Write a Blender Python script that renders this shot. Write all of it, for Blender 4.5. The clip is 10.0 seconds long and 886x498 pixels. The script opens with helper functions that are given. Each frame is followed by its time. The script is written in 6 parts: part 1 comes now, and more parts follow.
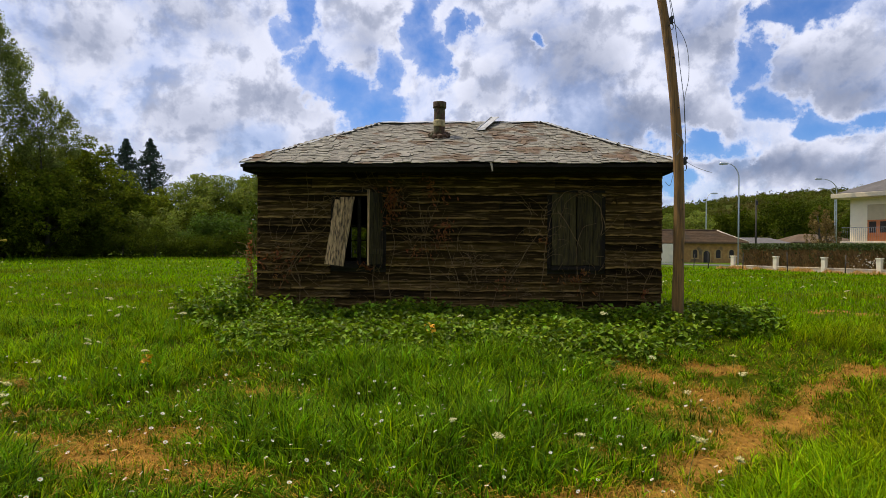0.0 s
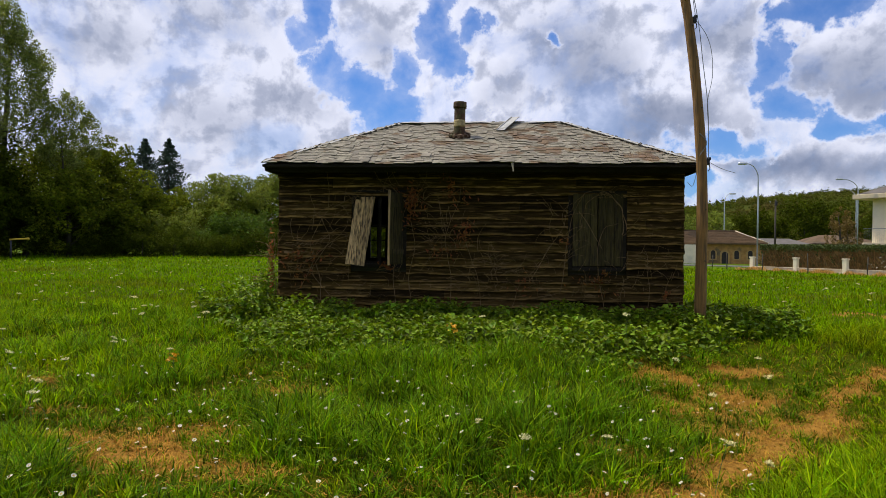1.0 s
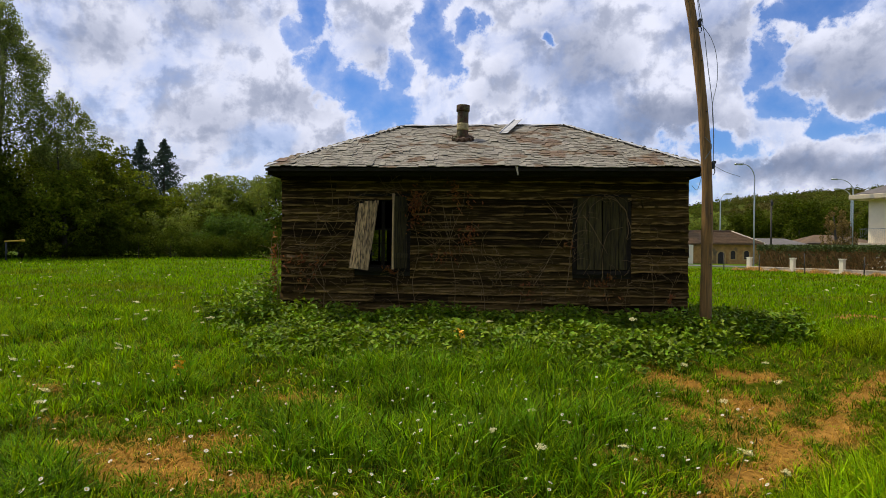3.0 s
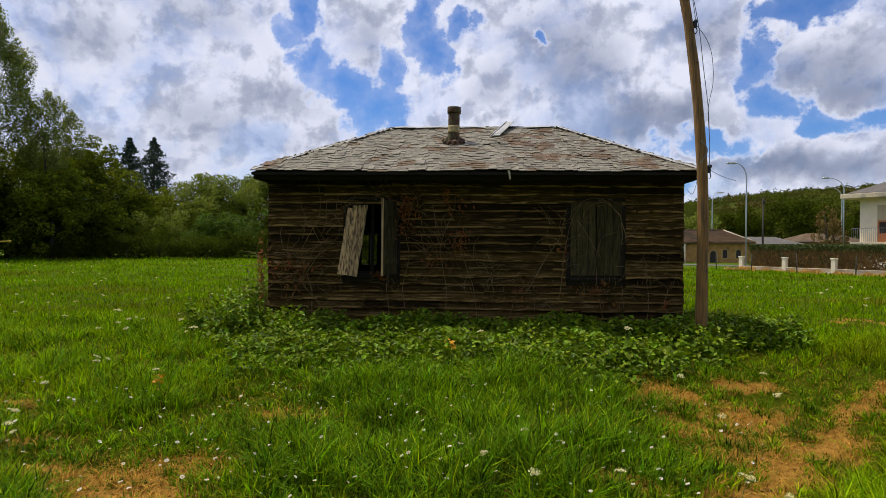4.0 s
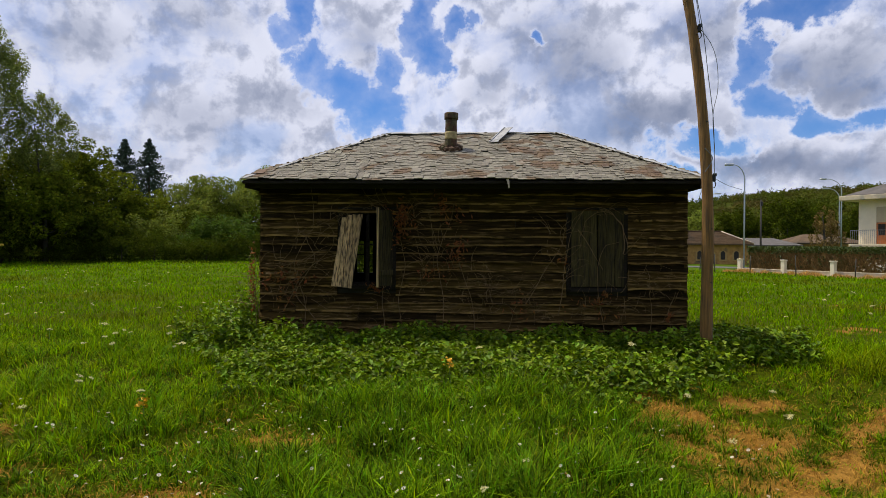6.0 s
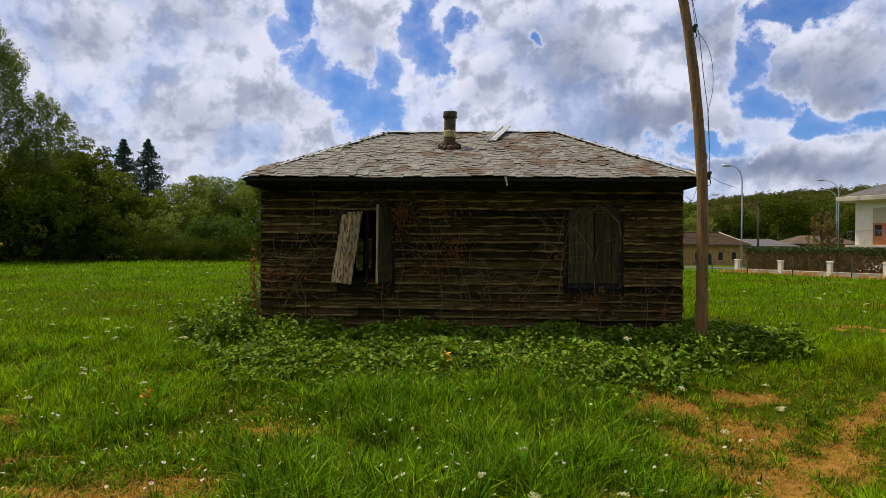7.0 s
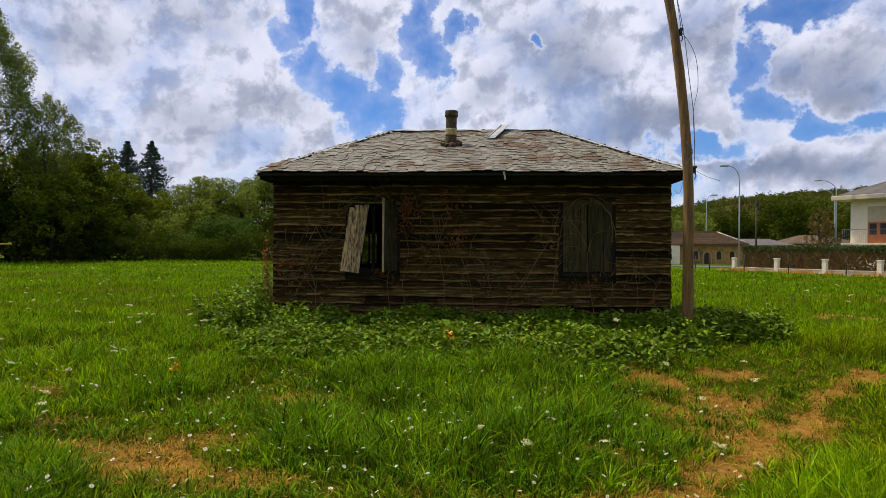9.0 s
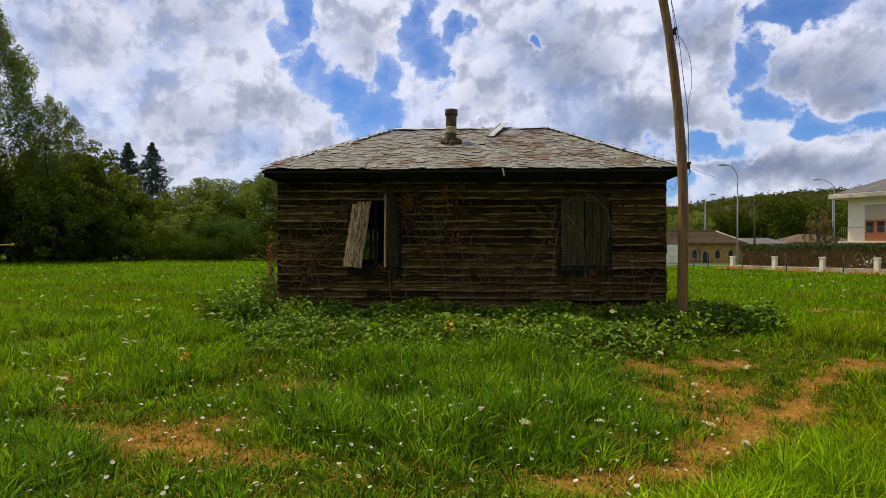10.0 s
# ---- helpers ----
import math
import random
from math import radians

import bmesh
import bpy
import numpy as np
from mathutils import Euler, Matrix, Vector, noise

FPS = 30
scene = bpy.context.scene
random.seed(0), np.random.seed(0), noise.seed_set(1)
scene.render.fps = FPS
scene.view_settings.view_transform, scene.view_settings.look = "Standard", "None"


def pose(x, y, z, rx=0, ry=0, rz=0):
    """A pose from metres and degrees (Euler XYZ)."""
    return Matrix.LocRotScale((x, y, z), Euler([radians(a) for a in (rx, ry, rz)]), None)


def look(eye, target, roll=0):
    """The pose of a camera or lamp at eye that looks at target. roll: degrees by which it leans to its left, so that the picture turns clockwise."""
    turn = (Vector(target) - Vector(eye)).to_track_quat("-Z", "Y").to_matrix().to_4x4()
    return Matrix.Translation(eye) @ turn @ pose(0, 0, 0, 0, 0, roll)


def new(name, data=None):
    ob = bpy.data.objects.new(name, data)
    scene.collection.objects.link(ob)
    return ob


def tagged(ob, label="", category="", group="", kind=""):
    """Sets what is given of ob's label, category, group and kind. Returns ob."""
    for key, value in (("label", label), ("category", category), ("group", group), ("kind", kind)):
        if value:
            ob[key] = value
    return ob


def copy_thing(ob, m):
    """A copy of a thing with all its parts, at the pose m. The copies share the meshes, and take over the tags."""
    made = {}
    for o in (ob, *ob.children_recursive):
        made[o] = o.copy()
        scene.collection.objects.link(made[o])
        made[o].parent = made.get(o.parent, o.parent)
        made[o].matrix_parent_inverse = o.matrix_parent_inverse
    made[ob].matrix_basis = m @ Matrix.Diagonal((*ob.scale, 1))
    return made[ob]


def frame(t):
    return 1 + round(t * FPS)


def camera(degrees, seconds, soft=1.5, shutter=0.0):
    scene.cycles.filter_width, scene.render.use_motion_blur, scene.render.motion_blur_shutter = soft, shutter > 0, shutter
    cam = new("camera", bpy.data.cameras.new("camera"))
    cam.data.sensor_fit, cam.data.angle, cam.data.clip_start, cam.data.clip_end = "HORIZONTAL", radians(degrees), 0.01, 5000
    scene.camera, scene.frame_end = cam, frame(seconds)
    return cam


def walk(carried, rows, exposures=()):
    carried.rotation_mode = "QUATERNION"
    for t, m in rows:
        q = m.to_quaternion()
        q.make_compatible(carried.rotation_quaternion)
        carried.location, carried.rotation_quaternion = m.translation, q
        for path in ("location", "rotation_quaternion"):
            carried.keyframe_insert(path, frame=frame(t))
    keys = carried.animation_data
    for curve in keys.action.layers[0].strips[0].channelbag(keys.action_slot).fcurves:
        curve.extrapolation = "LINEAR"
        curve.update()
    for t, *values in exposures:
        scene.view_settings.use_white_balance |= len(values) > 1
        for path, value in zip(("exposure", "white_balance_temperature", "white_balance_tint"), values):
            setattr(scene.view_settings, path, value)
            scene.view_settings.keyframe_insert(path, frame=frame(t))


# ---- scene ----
cam = camera(68.8, 10.0, soft=0.5)
PATH = [
    (0, (0.542, -11.228, 1.058), (0.408, -9.232, 1.054), 0.5),
    (0.5, (0.521, -11.224, 1.064), (0.378, -9.229, 1.06), 0.7),
    (1, (0.445, -11.24, 1.063), (0.266, -9.248, 1.058), 0.7),
    (1.5, (0.374, -11.28, 1.085), (0.168, -9.291, 1.08), 0.9),
    (2, (0.277, -11.321, 1.072), (0.072, -9.332, 1.067), 0.8),
    (2.5, (0.285, -11.294, 1.091), (0.099, -9.303, 1.087), 0.7),
    (4, (0.303, -10.966, 1.256), (0.161, -8.971, 1.245), 0.5),
    (4.5, (0.312, -10.84, 1.336), (0.171, -8.845, 1.323), 0.6),
    (5, (0.279, -10.707, 1.393), (0.138, -8.712, 1.38), 0.6),
    (5.5, (0.277, -10.639, 1.433), (0.141, -8.644, 1.421), 0.4),
    (7, (0.284, -10.785, 1.354), (0.156, -8.789, 1.347), 0.5),
    (7.5, (0.276, -10.893, 1.306), (0.145, -8.897, 1.3), 0.5),
    (8, (0.288, -11.074, 1.263), (0.159, -9.078, 1.259), 0.4),
    (8.5, (0.302, -11.252, 1.206), (0.175, -9.256, 1.202), 0.4),
    (9, (0.307, -11.446, 1.161), (0.176, -9.45, 1.16), 0.4),
    (9.5, (0.301, -11.555, 1.093), (0.17, -9.559, 1.093), 0.2),
    (10, (0.309, -11.705, 1.06), (0.179, -9.709, 1.062), 0.2),
]
walk(cam, [(t, look(eye, target, roll)) for t, eye, target, roll in PATH], exposures=[(0, -0.26, 6850, 6), (2.5, -0.26, 6850, 6), (4.5, -0.38, 6850, 6), (7, -0.38, 6850, 6), (8.5, -0.35, 6850, 6), (10, -0.34, 6850, 6)])

# ---- light ----
SUN_EL, SUN_AZ = 64.0, -70.0          # degrees; azimuth from +y towards +x
world = bpy.data.worlds.new("sky")
scene.world = world
world.use_nodes = True


def sky_dir(az, el):
    a, e = radians(az), radians(el)
    return (math.sin(a) * math.cos(e), math.cos(a) * math.cos(e), math.sin(e))


def build_sky():
    nt = world.node_tree
    nt.nodes.clear()
    N, L = nt.nodes.new, nt.links.new

    def math_node(op, a, b=None, clamp=False):
        n = N("ShaderNodeMath")
        n.operation, n.use_clamp = op, clamp
        for i, v in enumerate((a, b)):
            if v is None:
                continue
            if isinstance(v, (int, float)):
                n.inputs[i].default_value = v
            else:
                L(v, n.inputs[i])
        return n.outputs[0]

    def ramp(v, lo, hi, a=0.0, b=1.0):
        n = N("ShaderNodeMapRange")
        n.interpolation_type = "SMOOTHSTEP"
        n.inputs[1].default_value, n.inputs[2].default_value = lo, hi
        n.inputs[3].default_value, n.inputs[4].default_value = a, b
        L(v, n.inputs[0])
        return n.outputs[0]

    def noise_node(vec, scale, detail, rough, dist=0.0):
        n = N("ShaderNodeTexNoise")
        n.inputs["Scale"].default_value, n.inputs["Detail"].default_value = scale, detail
        n.inputs["Roughness"].default_value, n.inputs["Distortion"].default_value = rough, dist
        L(vec, n.inputs["Vector"])
        return n

    tc = N("ShaderNodeTexCoord")
    d = tc.outputs["Generated"]
    sky = N("ShaderNodeTexSky")
    sky.sky_type, sky.sun_disc = "NISHITA", False
    sky.sun_elevation, sky.sun_rotation = radians(SUN_EL), radians(SUN_AZ)
    sky.air_density, sky.dust_density, sky.ozone_density = 1.0, 0.4, 2.0
    def vec_node(op, a, b):
        n = N("ShaderNodeVectorMath")
        n.operation = op
        L(a, n.inputs[0])
        if isinstance(b, tuple):
            n.inputs[1].default_value = b
        else:
            L(b, n.inputs[1])
        return n.outputs["Value"] if op == "LENGTH" else n.outputs[0]

    # azimuth and elevation in degrees
    sp = N("ShaderNodeSeparateXYZ")
    L(d, sp.inputs[0])
    az = math_node("MULTIPLY", math_node("ARCTAN2", sp.outputs["X"], sp.outputs["Y"]), 57.2958)
    el = math_node("MULTIPLY", math_node("ARCSINE", sp.outputs["Z"]), 57.2958)
    cb = N("ShaderNodeCombineXYZ")
    L(az, cb.inputs[0])
    L(el, cb.inputs[1])
    flat = cb.outputs[0]
    # billowing edges: the outlines wander by a few degrees
    wob = noise_node(flat, 0.22, 9.0, 0.6)
    bent = vec_node("ADD", flat, vec_node("MULTIPLY", vec_node("SUBTRACT", wob.outputs["Color"], (0.5, 0.5, 0.5)), (5.0, 4.5, 0.0)))

    def oval(at, size):
        return vec_node("LENGTH", vec_node("MULTIPLY", vec_node("SUBTRACT", bent, (*at, 0.0)), (1 / size[0], 1 / size[1], 0.0)), (0.0, 0.0, 0.0))

    puffs = noise_node(flat, 0.30, 12.0, 0.62, 0.15).outputs["Fac"]
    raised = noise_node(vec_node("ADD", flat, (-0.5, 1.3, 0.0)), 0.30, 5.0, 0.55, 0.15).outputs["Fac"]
    broad = noise_node(d, 3.2, 8.0, 0.55).outputs["Fac"]
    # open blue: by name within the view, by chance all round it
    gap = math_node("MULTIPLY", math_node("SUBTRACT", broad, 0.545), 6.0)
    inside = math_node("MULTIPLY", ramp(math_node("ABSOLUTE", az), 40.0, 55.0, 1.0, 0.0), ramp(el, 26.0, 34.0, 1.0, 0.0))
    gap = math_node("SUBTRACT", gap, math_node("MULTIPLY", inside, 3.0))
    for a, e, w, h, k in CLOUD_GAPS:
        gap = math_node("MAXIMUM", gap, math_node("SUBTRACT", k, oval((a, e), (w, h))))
    field = math_node("SUBTRACT", math_node("MULTIPLY", math_node("SUBTRACT", puffs, 0.5), 3.6), math_node("MAXIMUM", gap, -1.0))
    veil = ramp(noise_node(flat, 0.16, 9.0, 0.6, 0.4).outputs["Fac"], 0.35, 0.75, 0.12, 0.7)
    veil = math_node("MULTIPLY", veil, ramp(az, -25.0, 15.0, 1.0, 0.4))
    mask = math_node("MAXIMUM", ramp(field, -0.25, 0.42), math_node("MULTIPLY", veil, ramp(field, -1.3, 0.2)))
    mask = math_node("MULTIPLY", mask, ramp(noise_node(flat, 0.13, 7.0, 0.6, 0.3).outputs["Fac"], 0.36, 0.55, 0.66, 1.0))
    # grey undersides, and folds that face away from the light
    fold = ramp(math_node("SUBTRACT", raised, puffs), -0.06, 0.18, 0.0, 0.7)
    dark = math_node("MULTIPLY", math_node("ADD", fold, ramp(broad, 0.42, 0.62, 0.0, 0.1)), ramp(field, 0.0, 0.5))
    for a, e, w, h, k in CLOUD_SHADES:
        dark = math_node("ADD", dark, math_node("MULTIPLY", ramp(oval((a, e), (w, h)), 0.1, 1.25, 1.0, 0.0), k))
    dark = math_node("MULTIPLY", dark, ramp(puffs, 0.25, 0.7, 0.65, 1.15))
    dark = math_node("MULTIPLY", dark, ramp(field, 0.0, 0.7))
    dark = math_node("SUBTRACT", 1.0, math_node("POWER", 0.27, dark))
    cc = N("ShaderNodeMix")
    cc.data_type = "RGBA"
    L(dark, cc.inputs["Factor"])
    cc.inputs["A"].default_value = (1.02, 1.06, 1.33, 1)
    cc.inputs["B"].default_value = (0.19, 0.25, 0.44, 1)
    sk = N("ShaderNodeMix")
    sk.data_type, sk.blend_type = "RGBA", "MULTIPLY"
    sk.inputs["Factor"].default_value = 1.0
    L(sky.outputs[0], sk.inputs["A"])
    sk.inputs["B"].default_value = (SKY_GAIN * 0.47, SKY_GAIN * 0.75, SKY_GAIN * 1.28, 1)
    mx = N("ShaderNodeMix")
    mx.data_type = "RGBA"
    L(mask, mx.inputs["Factor"])
    L(sk.outputs["Result"], mx.inputs["A"])
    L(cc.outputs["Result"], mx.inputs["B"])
    bg = N("ShaderNodeBackground")
    L(mx.outputs["Result"], bg.inputs["Color"])
    bg.inputs["Strength"].default_value = 1.0
    out = N("ShaderNodeOutputWorld")
    L(bg.outputs[0], out.inputs["Surface"])


SKY_GAIN = 0.13
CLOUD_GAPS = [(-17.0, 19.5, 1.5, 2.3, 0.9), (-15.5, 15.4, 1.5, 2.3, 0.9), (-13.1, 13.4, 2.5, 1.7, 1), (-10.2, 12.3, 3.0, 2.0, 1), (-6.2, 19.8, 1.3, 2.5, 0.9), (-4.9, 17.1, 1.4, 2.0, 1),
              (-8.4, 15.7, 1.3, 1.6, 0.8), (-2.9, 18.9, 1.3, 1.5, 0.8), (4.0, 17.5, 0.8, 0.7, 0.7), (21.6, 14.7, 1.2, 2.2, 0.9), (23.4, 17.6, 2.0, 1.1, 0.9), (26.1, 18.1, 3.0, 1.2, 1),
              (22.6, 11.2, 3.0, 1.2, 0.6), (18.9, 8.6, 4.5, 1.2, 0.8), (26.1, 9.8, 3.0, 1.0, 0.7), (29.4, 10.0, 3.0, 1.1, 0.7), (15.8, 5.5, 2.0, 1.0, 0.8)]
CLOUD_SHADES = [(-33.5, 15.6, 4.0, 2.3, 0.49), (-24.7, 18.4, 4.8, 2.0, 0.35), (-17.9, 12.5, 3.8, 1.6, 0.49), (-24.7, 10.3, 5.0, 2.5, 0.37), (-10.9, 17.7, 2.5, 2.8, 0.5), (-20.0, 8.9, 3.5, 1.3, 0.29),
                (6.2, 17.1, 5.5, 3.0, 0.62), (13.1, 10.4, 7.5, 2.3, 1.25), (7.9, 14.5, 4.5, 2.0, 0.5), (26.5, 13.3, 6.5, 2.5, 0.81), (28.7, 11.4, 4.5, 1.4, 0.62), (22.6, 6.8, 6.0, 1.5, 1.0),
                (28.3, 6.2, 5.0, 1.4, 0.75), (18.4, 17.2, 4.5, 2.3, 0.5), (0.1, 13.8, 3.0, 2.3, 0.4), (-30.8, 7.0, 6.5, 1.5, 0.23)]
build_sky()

sun = new("sun", bpy.data.lights.new("sun", "SUN"))
sun.data.energy, sun.data.angle, sun.data.color = 4.7, radians(4.0), (1.0, 0.94, 0.82)
sun.matrix_world = look(Vector(sky_dir(SUN_AZ, SUN_EL)) * 50, (0, 0, 0))
tagged(sun, kind="structure")

# ---- materials ----
def mat(name, base, rough=0.8, metal=0.0, vary=0.25, scale=6.0, bump=0.0, bump_scale=40.0, second=None, second_scale=1.2, second_lo=0.5,
        second_hi=0.65, stretch=(1, 1, 1), per=None, per_amount=0.3, translucent=0.0, hue=0.0, spec=0.5):
    """A surface: base colour with grain at one scale, stains of a second colour at another, relief, and a shift from piece to piece."""
    m = bpy.data.materials.new(name)
    m.use_nodes = True
    nt = m.node_tree
    N, L = nt.nodes.new, nt.links.new
    b = nt.nodes["Principled BSDF"]
    b.inputs["Roughness"].default_value, b.inputs["Metallic"].default_value = rough, metal
    b.inputs["Specular IOR Level"].default_value = spec
    tc, mp = N("ShaderNodeTexCoord"), N("ShaderNodeMapping")
    geo = N("ShaderNodeNewGeometry")
    L(geo.outputs["Position"], mp.inputs["Vector"])
    mp.inputs["Scale"].default_value = stretch
    n1 = N("ShaderNodeTexNoise")
    n1.inputs["Scale"].default_value, n1.inputs["Detail"].default_value, n1.inputs["Roughness"].default_value = scale, 6, 0.65
    L(mp.outputs[0], n1.inputs["Vector"])
    fac = N("ShaderNodeMapRange")
    fac.inputs[1].default_value, fac.inputs[2].default_value = 0.3, 0.7
    fac.inputs[3].default_value, fac.inputs[4].default_value = 1 - vary, 1 + vary
    L(n1.outputs["Fac"], fac.inputs[0])
    value = fac.outputs[0]
    rnd = None
    if per:
        rnd = N("ShaderNodeObjectInfo").outputs["Random"] if per == "object" else geo.outputs["Random Per Island"]
        r2 = N("ShaderNodeMapRange")
        r2.inputs[3].default_value, r2.inputs[4].default_value = 1 - per_amount, 1 + per_amount
        L(rnd, r2.inputs[0])
        mul = N("ShaderNodeMath")
        mul.operation = "MULTIPLY"
        L(value, mul.inputs[0])
        L(r2.outputs[0], mul.inputs[1])
        value = mul.outputs[0]
    col = N("ShaderNodeRGB")
    col.outputs[0].default_value = (*base, 1)
    c = col.outputs[0]
    if second:
        n2 = N("ShaderNodeTexNoise")
        n2.inputs["Scale"].default_value, n2.inputs["Detail"].default_value = second_scale, 5
        L(mp.outputs[0] if second_scale > 3 else geo.outputs["Position"], n2.inputs["Vector"])
        r = N("ShaderNodeMapRange")
        r.interpolation_type = "SMOOTHSTEP"
        r.inputs[1].default_value, r.inputs[2].default_value = second_lo, second_hi
        L(n2.outputs["Fac"], r.inputs[0])
        x = N("ShaderNodeMix")
        x.data_type = "RGBA"
        L(r.outputs[0], x.inputs["Factor"])
        L(c, x.inputs["A"])
        x.inputs["B"].default_value = (*second, 1)
        c = x.outputs["Result"]
    if hue and rnd is not None:
        h = N("ShaderNodeHueSaturation")
        r3 = N("ShaderNodeMapRange")
        r3.inputs[3].default_value, r3.inputs[4].default_value = 0.5 - hue, 0.5 + hue
        fr = N("ShaderNodeMath")
        fr.operation = "FRACT"
        k = N("ShaderNodeMath")
        k.operation = "MULTIPLY"
        L(rnd, k.inputs[0])
        k.inputs[1].default_value = 7.31
        L(k.outputs[0], fr.inputs[0])
        L(fr.outputs[0], r3.inputs[0])
        L(r3.outputs[0], h.inputs["Hue"])
        L(c, h.inputs["Color"])
        c = h.outputs[0]
    mx = N("ShaderNodeVectorMath")
    mx.operation = "SCALE"
    L(c, mx.inputs[0])
    L(value, mx.inputs["Scale"])
    L(mx.outputs[0], b.inputs["Base Color"])
    if bump:
        n3 = N("ShaderNodeTexNoise")
        n3.inputs["Scale"].default_value, n3.inputs["Detail"].default_value = bump_scale, 5
        L(mp.outputs[0], n3.inputs["Vector"])
        bp = N("ShaderNodeBump")
        bp.inputs["Strength"].default_value, bp.inputs["Distance"].default_value = bump, 0.02
        L(n3.outputs["Fac"], bp.inputs["Height"])
        L(bp.outputs[0], b.inputs["Normal"])
    if translucent:
        tr, ms = N("ShaderNodeBsdfTranslucent"), N("ShaderNodeMixShader")
        L(mx.outputs[0], tr.inputs["Color"])
        ms.inputs[0].default_value = translucent
        L(b.outputs[0], ms.inputs[1])
        L(tr.outputs[0], ms.inputs[2])
        L(ms.outputs[0], nt.nodes["Material Output"].inputs["Surface"])
    return m


def glass(name, tint=(0.8, 0.85, 0.85)):
    m = bpy.data.materials.new(name)
    m.use_nodes = True
    b = m.node_tree.nodes["Principled BSDF"]
    b.inputs["Base Color"].default_value = (*tint, 1)
    b.inputs["Roughness"].default_value, b.inputs["Transmission Weight"].default_value = 0.03, 1.0
    return m


M_BOARD = mat("weathered_board", (0.053, 0.032, 0.008), 0.85, vary=0.45, scale=5, stretch=(0.7, 6, 9), bump=0.8, bump_scale=22, spec=0.08,
              second=(0.23, 0.145, 0.055), second_scale=4.0, second_lo=0.50, second_hi=0.78, per="object", per_amount=0.7)
# pale lip colour: the sky light on the board edges is put in here
M_BOARD_EDGE = mat("lit_board_edge", (0.27, 0.165, 0.055), 0.85, vary=0.65, scale=5, stretch=(0.9, 6, 6), bump=0.5, spec=0.08, second=(0.06, 0.036, 0.012), second_scale=3.5, second_lo=0.48, second_hi=0.6, per="object", per_amount=0.4)
M_TIMBER = mat("dark_timber", (0.022, 0.017, 0.012), 0.85, vary=0.4, scale=6, stretch=(1, 6, 6), bump=0.5, spec=0.2)
M_SHUTTER = mat("grey_shutter_wood", (0.64, 0.42, 0.18), 0.85, vary=0.4, scale=12, stretch=(7, 7, 0.22), bump=0.8, bump_scale=20,
                second=(0.09, 0.055, 0.022), second_scale=6, second_lo=0.40, second_hi=0.66, per="object", per_amount=0.25)
M_SHUTTER_DARK = mat("mossy_shutter_wood", (0.075, 0.058, 0.02), 0.9, vary=0.5, scale=8, stretch=(7, 7, 0.6), bump=0.8, bump_scale=20, spec=0.2,
                     second=(0.035, 0.027, 0.015), second_scale=5, second_lo=0.45, second_hi=0.65, per="object", per_amount=0.25)
SLATE = dict(rough=0.75, spec=0.3, vary=0.3, scale=9, bump=0.5, bump_scale=30, second=(0.128, 0.08, 0.043), second_scale=1.9, second_lo=0.52, second_hi=0.60)
M_SLATE = mat("old_slate", (0.202, 0.177, 0.134), per="object", per_amount=0.25, hue=0.01, **SLATE)
M_SLATE_JOIN = mat("old_slate_far", (0.202, 0.177, 0.134), per="island", per_amount=0.25, hue=0.01, **SLATE)
M_ZINC = mat("zinc_sheet", (0.40, 0.39, 0.38), 0.75, metal=0.0, vary=0.25, scale=5, bump=0.1, second=(0.24, 0.23, 0.22), second_scale=4)
M_PIPE = mat("mossy_flue_pipe", (0.075, 0.036, 0.014), 0.85, vary=0.4, scale=14, bump=0.6, second=(0.085, 0.07, 0.025), second_scale=5, second_lo=0.5, second_hi=0.6)
M_PIPE_BAND = mat("pale_flue_band", (0.42, 0.33, 0.15), 0.85, vary=0.4, scale=12, bump=0.5)
M_POLE = mat("pole_wood", (0.26, 0.132, 0.034), 0.8, vary=0.35, scale=5, stretch=(8, 8, 0.5), bump=0.6, bump_scale=18,
             second=(0.125, 0.072, 0.026), second_scale=4, second_lo=0.45, second_hi=0.68)
M_CABLE = mat("grey_cable", (0.20, 0.21, 0.21), 0.6, vary=0.15)
M_IRON = mat("dark_iron", (0.03, 0.03, 0.032), 0.6, metal=0.5, vary=0.3)
M_VINE = mat("dead_vine", (0.21, 0.13, 0.055), 0.9, vary=0.35, scale=12, bump=0.3)
M_DEADLEAF = mat("dead_leaf", (0.24, 0.078, 0.015), 0.85, vary=0.35, scale=14, per="island", per_amount=0.45, translucent=0.25, hue=0.015)
M_NETTLE = mat("nettle_leaf", (0.150, 0.228, 0.006), 0.55, vary=0.2, scale=30, per="island", per_amount=0.65, translucent=0.25, hue=0.025, spec=0.22)
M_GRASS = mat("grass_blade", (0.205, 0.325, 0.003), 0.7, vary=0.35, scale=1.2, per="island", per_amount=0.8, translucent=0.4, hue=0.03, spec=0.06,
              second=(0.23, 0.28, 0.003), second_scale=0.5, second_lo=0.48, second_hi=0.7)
M_GRASS_DARK = mat("dark_green_blade", (0.115, 0.209, 0.003), 0.7, vary=0.4, scale=1.6, per="island", per_amount=0.85, translucent=0.3, hue=0.03, spec=0.08)
# darker than the tufts: the shade between them is in this colour
M_SWARD = mat("shaded_sward_blade", (0.064, 0.110, 0.001), 0.9, vary=0.4, scale=2.0, per="island", per_amount=0.6, translucent=0.35, hue=0.03, spec=0.02,
              second=(0.15, 0.125, 0.006), second_scale=0.9, second_lo=0.5, second_hi=0.68)
M_STRAW = mat("dry_grass", (0.46, 0.25, 0.035), 0.85, vary=0.3, scale=8, per="island", per_amount=0.4, translucent=0.2, spec=0.15)
